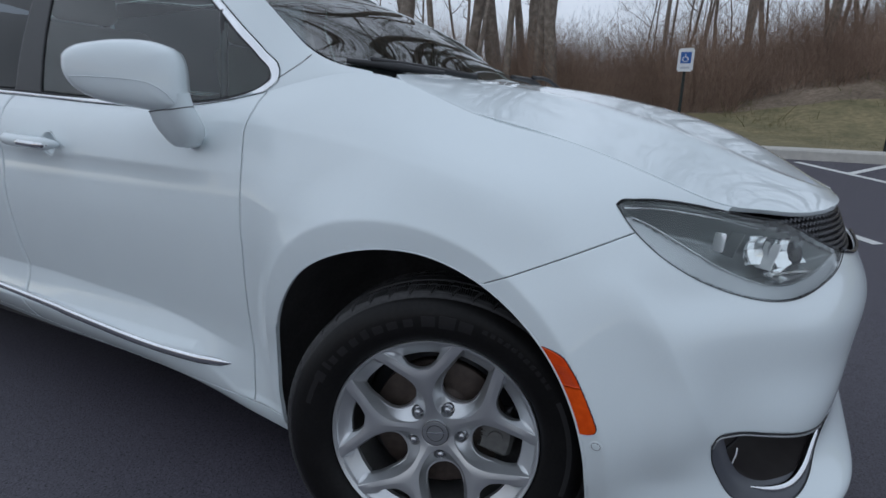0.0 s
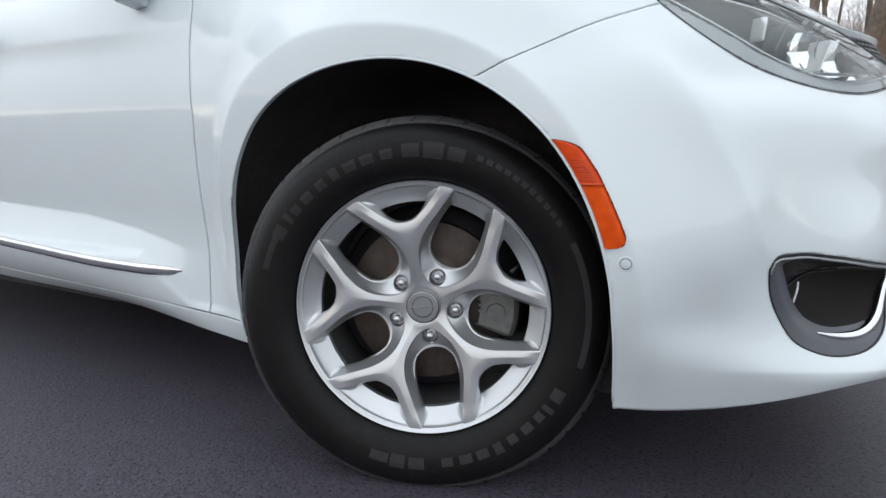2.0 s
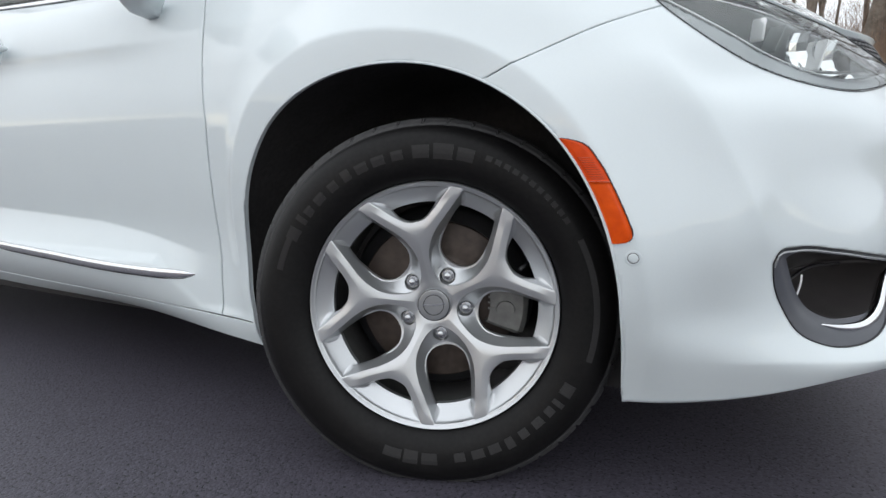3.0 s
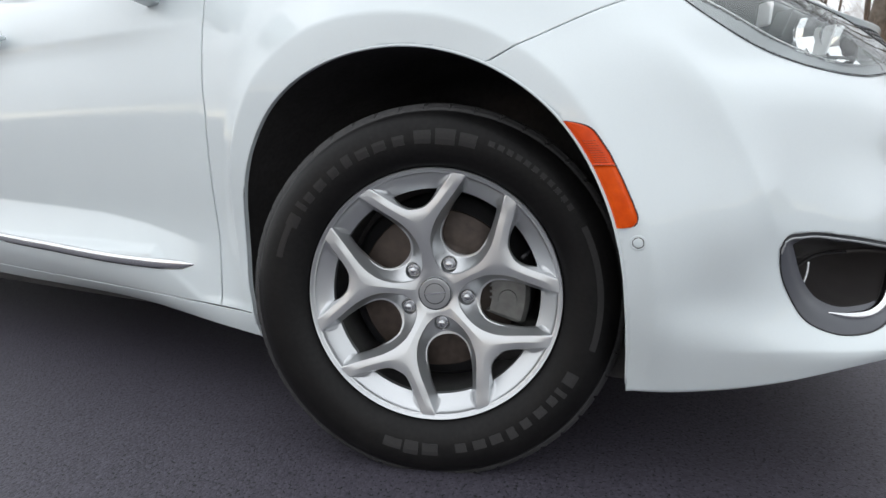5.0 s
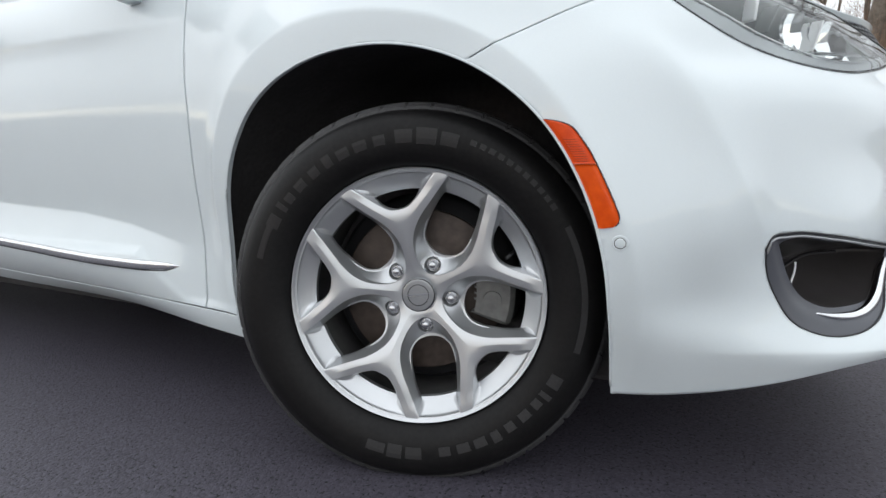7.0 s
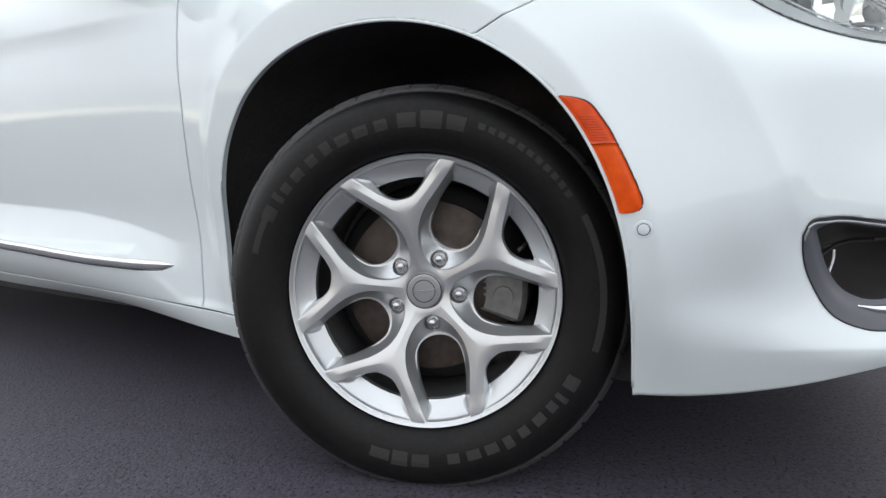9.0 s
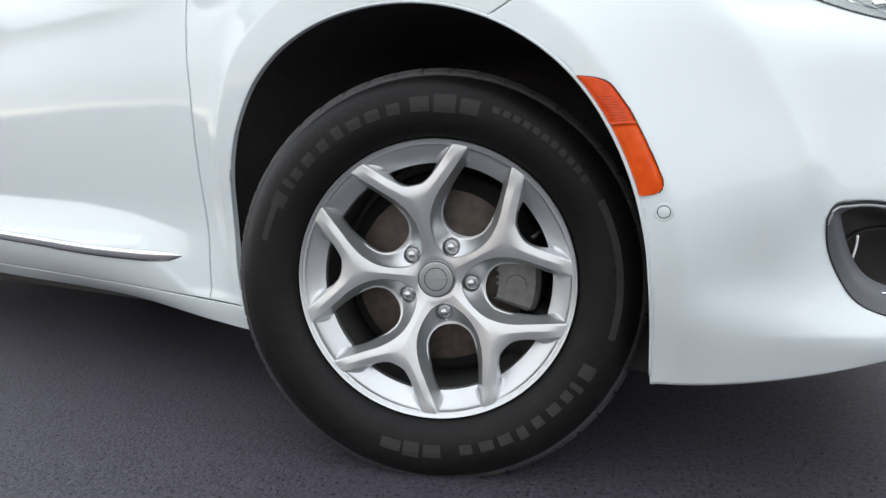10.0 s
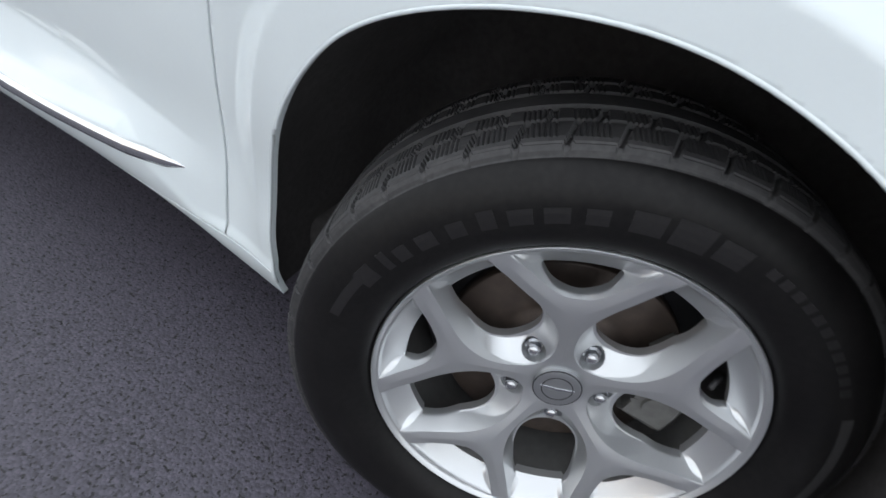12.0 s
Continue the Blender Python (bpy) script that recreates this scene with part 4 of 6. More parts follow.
# black liners of the wheel arches, tucked in behind the panels' edges
def shell_y(x, z):
    k = np.argmin((shell.v[:, 0] - x) ** 2 + (shell.v[:, 2] - z) ** 2 + 4.0 * (shell.v[:, 0] > 0.5))
    return shell.v[k, 1]


for poly, low in ((ARCH, 0.19), (np.array(REAR_ARCH), 0.24)):
    pts = np.array([p for p in poly if p[1] > low])
    mid = np.array([pts[:, 0].mean(), 0.4])
    edge_y = np.array([shell_y(*p) for p in pts])
    rows = []
    for inset, k in ((0.010, 1.003), (0.024, 1.02), (0.12, 1.035), (0.38, 1.03), (0.40, 0.9), (0.40, 0.0)):
        rows.append(np.stack([mid[0] + (pts[:, 0] - mid[0]) * k, edge_y + inset if inset < 0.3 else np.full(len(pts), inset + 0.05), mid[1] + (pts[:, 1] - mid[1]) * k], 1))
    rows = np.array(rows)
    m = len(pts)
    ids = np.arange(rows.shape[0] * m).reshape(rows.shape[0], m)
    f = np.stack([ids[:-1, :-1], ids[:-1, 1:], ids[1:, 1:], ids[1:, :-1]], -1).reshape(-1, 4)
    v = rows.reshape(-1, 3)
    build("wheel_arch_liner", v, f, LINER, van, "black felt wheel-arch liner")
    mirrored("wheel_arch_liner", v, f, LINER, van, "black felt wheel-arch liner")


# ---- fittings of the van ----
def nearby(a, b, qa, qb, away, off):
    """A place on the shell at chart place (qa, qb), from a plane through the points about it."""
    d = (a - qa) ** 2 + (b - qb) ** 2 + away
    k = np.argpartition(d, 26)[:26]
    g = np.clip(1.02 - d[k] / d[k].max(), 0.0, 1.0)[:, None]
    m = np.stack([np.ones(26), a[k] - qa, b[k] - qb], 1)
    p = np.linalg.lstsq(m * g, shell.v[k] * g, rcond=None)[0][0]
    n = (SHELL_N[k] * g).sum(0)
    return p + n / np.linalg.norm(n) * off


def on_nose(w, z, off=0.0):
    """A place on the nose by its chart, off metres outside it."""
    return nearby(*chart(shell.v), w, z, 4.0 * (shell.v[:, 0] < 0.0), off)


def on_side(x, z, off=0.0):
    return nearby(shell.v[:, 0], shell.v[:, 2], x, z, 4.0 * (shell.v[:, 1] > 0.4), off)


SHELL_N = shell.normals()
if SHELL_N[np.argmin((shell.v[:, 0] + 1.2) ** 2 + (shell.v[:, 2] - 0.7) ** 2), 1] > 0:
    SHELL_N = -SHELL_N


def both(name, v, f, mat, parent_pair, label="", smooth=True):
    """The part on the near side, and its mirror on the far side."""
    a = build(name, v, f, mat, parent_pair[0], label, smooth)
    mirrored(name, v, f, mat, parent_pair[1], label, smooth)
    return a


def holder(name, label):
    pair = []
    for _ in range(2):
        e = new(name)
        e.parent = van
        tagged(e, label)
        pair.append(e)
    return pair


def region(tag, inside=None):
    faces = [f for f, g in zip(shell.faces, shell.tags) if g == tag]
    used = sorted({i for f in faces for i in f})
    at = {i: k for k, i in enumerate(used)}
    return np.array(used), [tuple(at[i] for i in f) for f in faces]


# rolled lips of the front wheel arches
lip_line = [on_side(x, z, -0.0016) for x, z in ARCH if z > 0.215]
both("arch_lip", *tube(lip_line, 0.0026, 8), PAINT, (van, van), "rolled white edge of the wheel arch")

# headlights
lamp = holder("headlight", "clear headlight with grey bezel and bright reflectors")
v, f = shell.panel(LAMP, gap=0.004, depth=0.012)
both("lens", v, f, LENS, lamp, "clear glossy lens")
lu, lf = region(LAMP)
base, nrm = shell.v[lu], SHELL_N[lu]
cw, cz = chart(base)
edge_d = -polygon_distance(cw, cz, LAMP_EDGE)
LIGHT_W, LIGHT_Z = (0.40, 0.45, 0.50, 0.574, 0.67, 0.76, 0.824, 0.95, 1.05, 1.15), (0.925, 0.918, 0.902, 0.868, 0.822, 0.793, 0.782, 0.785, 0.801, 0.82)
over = cz - np.interp(cw, LIGHT_W, LIGHT_Z)
depth = np.where(over < 0, 0.014 + 0.0 * cw, 0.02 + 0.055 * step(0.0, 0.035, np.minimum(over, edge_d)))
hv_ = base - nrm * depth[:, None]
housing_f = [q for q in lf if over[list(q)].mean() >= 0]
band_f = [q for q in lf if over[list(q)].mean() < 0.0015]
both("lamp_housing", hv_, housing_f, LAMP_GREY, lamp, "smoky grey inner housing")
LIGHT_PIPE = material("ribbed_light_guide", (0.66, 0.69, 0.72), 0.25, 0.3, coat=0.4, vary=0.08, grain=0.25, scale=200, grain_scale=500)
both("light_guide", hv_, band_f, LIGHT_PIPE, lamp, "ribbed pale light guide along the lower edge")
edge_line = [on_nose(w, z, -0.011) for w, z in smooth_line(list(zip(LIGHT_W, LIGHT_Z))[1:-1], 5)]
both("guide_edge", *tube(edge_line, 0.0016, 6), REFLECTOR, lamp, "thin bright edge")
top_line = [on_nose(w, z, -0.013) for w, z in smooth_line([(0.436, 0.935), (0.55, 0.929), (0.66, 0.915), (0.76, 0.900), (0.86, 0.885)], 8)]
both("upper_trim", *tube(top_line, [0.0028] * len(top_line), 6), REFLECTOR, lamp, "thin bright strip along the upper edge")
frame_line = [on_nose(w, z, 0.0005) for w, z in LAMP_EDGE]
both("lens_seal", *tube(frame_line + frame_line[:2], 0.0011, 6), GLOSS_BLACK, lamp, "black seal round the lens")


def lamp_block(name, w, z, off, size, turn, mat, label, bevel=0.004):
    p = on_nose(w, z, off)
    for k, par in enumerate(lamp):
        q = Vector(p) if k == 0 else Vector((p[0], 2 * MID - p[1], p[2]))
        s = 1 if k == 0 else -1
        part(name, rounded_block(size, bevel, Matrix.Translation(q) @ Euler((radians(turn[0] * s), radians(turn[1]), radians(turn[2] * s))).to_matrix().to_4x4()), mat, par, label, sharp=40)


FROST = material("white_lamp_plastic", (0.88, 0.89, 0.90), 0.25, coat=0.4)
lamp_block("side_reflector", 0.690, 0.868, -0.014, (0.010, 0.024, 0.040), (0, 8, 55), FROST, "small white upright block")
def reflector_bowl(w, z, off, wide, high, deep, yaw, pitch, cols, rows):
    """A concave mirror of flat facets in the lamp, open towards the front."""
    c, a, b = on_nose(w, z, off), radians(yaw), radians(pitch)
    ahead = np.array((math.cos(a) * math.cos(b), math.sin(a) * math.cos(b), math.sin(b)))
    across = np.array((-math.sin(a), math.cos(a), 0.0))
    upward = np.cross(ahead, across)
    v = []
    for i in range(cols + 1):
        for j in range(rows + 1):
            p, q = 2 * i / cols - 1, 2 * j / rows - 1
            v.append(c + across * p * wide / 2 * (1 - 0.12 * q) + upward * q * high / 2 - ahead * deep * (1 - 0.62 * p * p - 0.38 * q * q))
    ids = np.arange(len(v)).reshape(cols + 1, rows + 1)
    f = np.stack([ids[:-1, :-1], ids[1:, :-1], ids[1:, 1:], ids[:-1, 1:]], -1).reshape(-1, 4)
    both("reflector", np.array(v), f, REFLECTOR, lamp, "bright faceted reflector", smooth=False)


reflector_bowl(0.815, 0.850, -0.022, 0.062, 0.062, 0.030, -38, 6, 5, 4)
reflector_bowl(0.905, 0.838, -0.018, 0.085, 0.066, 0.036, -28, 10, 6, 4)
reflector_bowl(0.995, 0.832, -0.020, 0.060, 0.052, 0.030, -18, 6, 4, 4)
lamp_block("reflector_shelf", 0.90, 0.803, -0.022, (0.120, 0.040, 0.005), (10, -4, 58), REFLECTOR, "bright shelf under the reflector", 0.002)
lamp_block("divider", 0.86, 0.842, -0.030, (0.005, 0.036, 0.060), (0, 24, 52), FROST, "pale divider between the reflectors", 0.0015)
lamp_block("bezel_fin", 0.75, 0.868, -0.030, (0.004, 0.030, 0.055), (0, 30, 52), LAMP_GREY, "grey fin in the housing", 0.001)
for k, par in enumerate(lamp):
    p = on_nose(0.985, 0.838, -0.040)
    q = Vector(p) if k == 0 else Vector((p[0], 2 * MID - p[1], p[2]))
    lens_bm = bmesh.new()
    bmesh.ops.create_uvsphere(lens_bm, u_segments=24, v_segments=14, radius=0.03, matrix=Matrix.Translation(q) @ Matrix.Diagonal((0.7, 1, 1, 1)))
    part("projector_lens", lens_bm, GLOSS_BLACK, par, "dark round projector lens")

# fog lamps
FOG_BLACK = material("dark_moulded_recess", (0.045, 0.041, 0.041), 0.28, vary=0.1)
fog = holder("fog_lamp", "fog lamp recess with a dark grey and chrome surround")
FOG_IN = smooth_line([(0.690, 0.474), (0.70, 0.479), (0.80, 0.476), (0.93, 0.463), (1.03, 0.450), (1.062, 0.440), (1.03, 0.410), (0.95, 0.374), (0.88, 0.366), (0.81, 0.368), (0.760, 0.386), (0.728, 0.415), (0.703, 0.452), (0.690, 0.474)], 5)[:-1]
shell.cut(lambda p: polygon_distance(*chart(p), FOG_IN), FOG, FOG_HOLE)
fu, ff = region(FOG)
base, nrm = shell.v[fu], SHELL_N[fu]
inner = polygon_distance(*chart(base), FOG_IN)
outer = -polygon_distance(*chart(base), FOG_EDGE)
bez = base - nrm * (0.0015 + 0.0075 * (1 - step(0.0, 0.03, inner)) * step(0.0, 0.008, outer))[:, None]
both("fog_surround", bez, ff, GREY_PLASTIC, fog, "dark grey surround")
rim = np.array([on_nose(w, z, -0.0085) for w, z in FOG_IN])
centre = rim.mean(0)
way = np.array([-0.75, 0.62, 0.0])
rows = [rim, rim + way * 0.012, centre + (rim - centre) * 0.93 + way * 0.05, centre + (rim - centre) * 0.62 + way * 0.085, centre + (rim - centre) * 0.02 + way * 0.10]
m = len(rim)
ids = np.arange(5 * m).reshape(5, m)
ids = np.hstack([ids, ids[:, :1]])
both("fog_cavity", np.vstack(rows), np.stack([ids[:-1, :-1], ids[1:, :-1], ids[1:, 1:], ids[:-1, 1:]], -1).reshape(-1, 4), FOG_BLACK, fog, "dark brown-black recess")
low_rim = [on_nose(w, z, -0.006) for w, z in smooth_line([(0.79, 0.358), (0.83, 0.352), (0.89, 0.352), (0.96, 0.370), (1.03, 0.406), (1.058, 0.430)], 6)]
taper = np.interp(np.linspace(0, 1, len(low_rim)), (0, 0.3, 0.65, 0.9, 1), (0.002, 0.0085, 0.0105, 0.007, 0.003))
both("fog_chrome", *tube(low_rim, taper, 8), CHROME, fog, "bright chrome inner edge")
up_rim = [on_nose(w, z, 0.0) for w, z in smooth_line([(0.652, 0.462), (0.658, 0.480), (0.70, 0.4875), (0.80, 0.4815), (0.907, 0.4675), (1.03, 0.452)], 6)]
both("fog_chrome", *tube(up_rim, 0.0024, 8), CAP, fog, "thin chrome upper edge")
out_rim = [on_nose(w, z, 0.0002) for w, z in FOG_EDGE]
both("fog_seal", *tube(out_rim + out_rim[:2], 0.0015, 6), BLACK, fog, "thin dark edge of the surround")
bar = [on_nose(0.746, 0.440, -0.017), on_nose(0.748, 0.428, -0.017), on_nose(0.744, 0.405, -0.018), on_nose(0.738, 0.386, -0.019)]
both("fog_fin", *tube(smooth_line(bar, 4), 0.0018, 6), FROST, fog, "thin bright upright rib")
fin = [on_nose(0.735, 0.425, -0.035), on_nose(0.85, 0.428, -0.075), on_nose(0.98, 0.430, -0.07)]
both("fog_fin", *tube(smooth_line(fin, 6), 0.003, 6), BLACK, fog, "dark cross rib")

# side marker, parking sensor
MARKER_Z = (0.508, 0.5095, 0.513, 0.519, 0.529, 0.553, 0.587, 0.622, 0.649, 0.657, 0.662, 0.666, 0.669, 0.6710)
MARKER_X = (0.350, 0.361, 0.3665, 0.3705, 0.3695, 0.3595, 0.3435, 0.3252, 0.3062, 0.2995, 0.292, 0.281, 0.268, 0.2545)
arch_side = ARCH[(ARCH[:, 0] > 0.2) & (ARCH[:, 1] > 0.4)]
marker_in = lambda z: float(np.interp(z, arch_side[::-1, 1], arch_side[::-1, 0])) + 0.0030
marker_out = lambda z: float(np.interp(z, MARKER_Z, MARKER_X))


def marker_piece(name, z0, z1, mat, label):
    """A length of the side marker, rounded off at its long edges."""
    n, kn, mk = 30, 9, []
    zs = z0 + (z1 - z0) * (1 - (1 - np.linspace(0, 1, n)) ** 1.5) if z1 > 0.66 else z0 + (z1 - z0) * np.linspace(0, 1, n) ** 1.5
    for lift in (0.003, -0.004):
        for z in zs:
            ax, ox = marker_in(z), marker_out(z)
            for t in np.linspace(0, 1, kn):
                soft = 0.0 if lift < 0 else -0.0022 * abs(2 * t - 1) ** 6
                mk.append(on_side(ax + (ox - ax) * t, z, lift + soft))
    ids = np.arange(n * kn).reshape(n, kn)
    f = np.stack([ids[:-1, :-1], ids[:-1, 1:], ids[1:, 1:], ids[1:, :-1]], -1)[..., ::-1].reshape(-1, 4).tolist()
    loop = np.r_[ids[:, 0], ids[-1, 1:], ids[-2::-1, -1], ids[0, -2:0:-1]]
    f += [(a, b, b + n * kn, a + n * kn) for a, b in zip(loop, np.roll(loop, -1))]
    both(name, np.array(mk), f, mat, marker, label)


marker = holder("side_marker", "orange plastic side marker beside the wheel arch")
marker_piece("marker_lens", 0.508, 0.6035, AMBER, "bright orange lower lens")
marker_piece("marker_reflector", 0.6040, 0.671, AMBER_DEEP, "deeper orange upper reflector")
REFLEX = material("dark_orange_reflector", (0.36, 0.035, 0.005), 0.2, coat=0.5)
for z in np.arange(0.608, 0.643, 0.0036):
    ax, ox = marker_in(z), marker_out(z)
    rib = [on_side(ax + (ox - ax) * t, z, 0.0026) for t in (0.22, 0.4, 0.6, 0.78)]
    both("marker_rib", *tube(rib, 0.0008, 5), REFLEX, marker, "dark orange rib in the marker")
seal = [on_side(marker_out(z) + 0.0008, z, 0.0004) for z in np.r_[np.linspace(0.512, 0.655, 30), np.linspace(0.657, 0.671, 14)]]
both("marker_seal", *tube(seal, 0.0012, 5), BLACK, marker, "dark gap along the marker")
n = SHELL_N[np.argmin((shell.v[:, 0] - 0.373) ** 2 + (shell.v[:, 2] - 0.486) ** 2 + 4 * (shell.v[:, 1] > 0.3))]
to_out = Vector(n).to_track_quat("-Y", "Z").to_matrix().to_4x4()
spot = Matrix.Translation(on_side(0.373, 0.486, 0.0)) @ to_out
sv, sf = lathe([(0.0001, -0.0010), (0.0070, -0.0011), (0.0076, -0.0008), (0.0078, 0.0004)], 40)
o = build("parking_sensor", sv, sf, PAINT, van, "round white parking sensor")
o.matrix_local = spot
sv, sf = lathe([(0.0077, 0.0012), (0.0079, -0.0006), (0.0088, -0.0006), (0.0090, 0.0010)], 40)
o = build("sensor_gap", sv, sf, BLACK, van, "dark gap round the sensor")
o.matrix_local = spot
sv, sf = lathe([(0.0089, -0.0004), (0.0118, -0.0008), (0.0125, -0.0004), (0.0127, 0.0010)], 40)
o = build("sensor_ring", sv, sf, PAINT, van, "white ring round the sensor")
o.matrix_local = spot

# chrome strip along the doors
sx = np.linspace(-4.0, -0.715, 90)
sz = np.interp(sx, (-4.0, -2.4, -1.535, -1.242, -0.989, -0.766, -0.715), (0.405, 0.402, 0.376, 0.3655, 0.3515, 0.3445, 0.3475))
size = np.interp(sx, (-4.0, -0.80, -0.755, -0.73, -0.715), (1, 1, 0.85, 0.5, 0.12))
for name, mat, prof, label in (("chrome_strip", CHROME, ((0.000, 0.0140), (-0.0060, 0.0125), (-0.0090, 0.0085), (-0.0100, 0.0050), (-0.0085, -0.0060), (-0.0070, -0.0100), (0.002, -0.0110)), "bright chrome strip along the lower doors"),
                               ("strip_base", BLACK, ((0.002, -0.0112), (-0.0060, -0.0114), (-0.0050, -0.0130), (-0.002, -0.0145), (0.002, -0.0145)), "dark lower edge of the chrome strip")):
    v = []
    for x, z, k in zip(sx, sz, size):
        y = on_side(x, z)[1]
        v += [(x, y + 0.001 + py * k, z + pz * k) for py, pz in prof]
    m = len(prof)
    ids = np.arange(len(sx) * m).reshape(-1, m)
    f = np.stack([ids[:-1, :-1], ids[1:, :-1], ids[1:, 1:], ids[:-1, 1:]], -1).reshape(-1, 4).tolist() + [tuple(ids[-1][::-1])]
    build(name, v, f, mat, van, label)
    mirrored(name, v, f, mat, van, label)

# ---- greenhouse: pillars, window surrounds, glass, roof ----
def top_at(x):
    g = grid[:, -1]
    side = g[: np.argmax(g[:, 0] > 0.3)]
    return np.stack([np.interp(x, side[:, 0], side[:, k]) for k in range(3)], -1)


rail = np.array([(-4.15, -4.0, 0.44, 1.66), (-3.6, -3.5, 0.36, 1.72), (-2.4, -2.3, 0.345, 1.735), (-1.8, -1.62, 0.34, 1.70), (-1.5, -1.30, 0.33, 1.645), (-1.3, -1.06, 0.31, 1.565), (-1.1, -0.86, 0.28, 1.478),
                 (-0.9, -0.705, 0.252, 1.395), (-0.75, -0.622, 0.24, 1.332), (-0.6, -0.521, 0.222, 1.258), (-0.45, -0.42, 0.208, 1.216), (-0.3, -0.30, 0.203, 1.192)])
bx = np.r_[np.linspace(-4.15, -2.0, 60, endpoint=False), np.linspace(-2.0, -0.3, 230)]
low_edge = top_at(bx)
high_edge = hermite(rail[:, 0], rail[:, 1:], bx)
tt = np.linspace(0, 1, 90)
house = low_edge[:, None] * (1 - tt[None, :, None]) + high_edge[:, None] * tt[None, :, None]
house[:, :, 1] -= 0.03 * (4 * tt * (1 - tt))[None] * np.clip((high_edge[:, 2] - low_edge[:, 2]) / 0.5, 0, 1)[:, None]
cabin = Sheet(house)
DLO = [(-3.75, 1.17), (-2.7, 1.136), (-1.88, 1.114), (-1.52, 1.099), (-1.271, 1.091), (-0.862, 1.087), (-0.748, 1.098), (-0.660, 1.117), (-0.600, 1.141), (-0.572, 1.168), (-0.578, 1.198), (-0.638, 1.245), (-0.727, 1.309), (-0.821, 1.376),
       (-1.0, 1.49), (-1.2, 1.582), (-1.45, 1.64), (-1.8, 1.665), (-2.6, 1.69), (-3.6, 1.66)]
PILLAR_IN = [(-3.70, 1.185), (-2.7, 1.150), (-1.88, 1.128), (-1.52, 1.112), (-1.271, 1.104), (-0.862, 1.100), (-0.748, 1.112), (-0.662, 1.132), (-0.612, 1.155), (-0.596, 1.171), (-0.600, 1.186), (-0.650, 1.228), (-0.742, 1.294), (-0.832, 1.361),
             (-1.0, 1.473), (-1.2, 1.566), (-1.45, 1.626), (-1.8, 1.651), (-2.6, 1.676), (-3.55, 1.645)]
W_FRONT = [(-1.60, 1.121), (-1.271, 1.109), (-0.862, 1.105), (-0.755, 1.117), (-0.667, 1.137), (-0.620, 1.158), (-0.606, 1.172), (-0.608, 1.186), (-0.655, 1.226), (-0.747, 1.291), (-0.837, 1.357), (-1.0, 1.466), (-1.2, 1.559), (-1.45, 1.618), (-1.575, 1.630)]
W_REAR = [(-3.6, 1.19), (-2.7, 1.156), (-1.76, 1.130), (-1.74, 1.645), (-2.6, 1.668), (-3.5, 1.64)]
BODY, TRIM, PILLAR, PANE_F, PANE_R = 0, 1, 2, 3, 4
low_rim_of_cabin = lambda q: q[0] > -0.62 and abs(q[2] - top_at(q[0])[2]) < 0.002
DLO, PILLAR_IN, W_FRONT = ([tuple(q) for q in smooth_line(p + p[:1], 3)[:-1]] for p in (DLO, PILLAR_IN, W_FRONT))
for poly, old, tag in ((DLO, BODY, TRIM), (PILLAR_IN, TRIM, PILLAR), (W_FRONT, PILLAR, PANE_F), (W_REAR, PILLAR, PANE_R)):
    cabin.cut(lambda p: polygon_distance(p[:, 0], p[:, 2], poly), old, tag)
for name, tag, mat, label, out in (("roof_pillar", BODY, PAINT, "white windscreen pillar and roof rail", 0.0), ("window_trim", TRIM, CHROME, "chrome surround of the side windows", 0.004), ("door_pillar", PILLAR, BLACK, "satin black pillar between the windows", 0.0),
                                   ("front_window", PANE_F, GLASS, "green-tinted front side window", -0.004), ("rear_window", PANE_R, DARK_GLASS, "dark privacy glass of the sliding door", -0.004)):
    v, f = cabin.panel(tag, gap=0.001, depth=0.006 if tag != PANE_F else 0.003, open_rim=low_rim_of_cabin if tag == BODY else None)
    v = v.copy()
    v[:, 1] -= out
    build(name, v, f, mat, van, label)
    mirrored(name, v, f, mat, van, label)
seam = []
for x, z in smooth_line([(-0.575, 1.172), (-0.548, 1.192), (-0.520, 1.214), (-0.500, 1.236)], 6):
    k = np.argsort((cabin.v[:, 0] - x) ** 2 + (cabin.v[:, 2] - z) ** 2)[:4]
    seam.append((x, cabin.v[k, 1].mean() - 0.0002, z))
build("pillar_seam", *tube(seam, 0.0013, 5), BLACK, van, "fine dark joint at the foot of the pillar")
bar = [(-0.768, 0.136, 1.112), (-0.790, 0.165, 1.21), (-0.812, 0.192, 1.305), (-0.83, 0.21, 1.36)]
for s in (0, 1):
    pts = [(x, y + 0.012 if not s else 2 * MID - y - 0.012, z) for x, y, z in bar]
    build("quarter_window_bar", *tube(smooth_line(pts, 5), 0.011, 8), BLACK, van, "black bar in front of the door window")

k0 = np.argmin(np.abs(bx + 1.42))
glass_edge = smooth_line([(-0.235, 0.222, 1.172), (-0.379, 0.225, 1.203), (-0.505, 0.230, 1.250), (-0.622, 0.246, 1.330), (-0.705, 0.258, 1.393), (-0.86, 0.286, 1.476), (-1.06, 0.316, 1.562), (-1.36, 0.340, 1.655)], 8)
n_across = 61
gw = []
for k, e in zip(np.linspace(0, 1, len(glass_edge)), glass_edge):
    mid = np.array((-0.20 - 1.22 * k, MID, 1.185 + 0.525 * k + 0.13 * k * (1 - k)))
    row = []
    for q in np.linspace(-1, 1, n_across):
        w = 1 - abs(q) ** 2.2
        y = MID + q * (MID - e[1])
        row.append((e[0] + (mid[0] - e[0]) * w, y, e[2] + (mid[2] - e[2]) * w))
    gw.append(row)
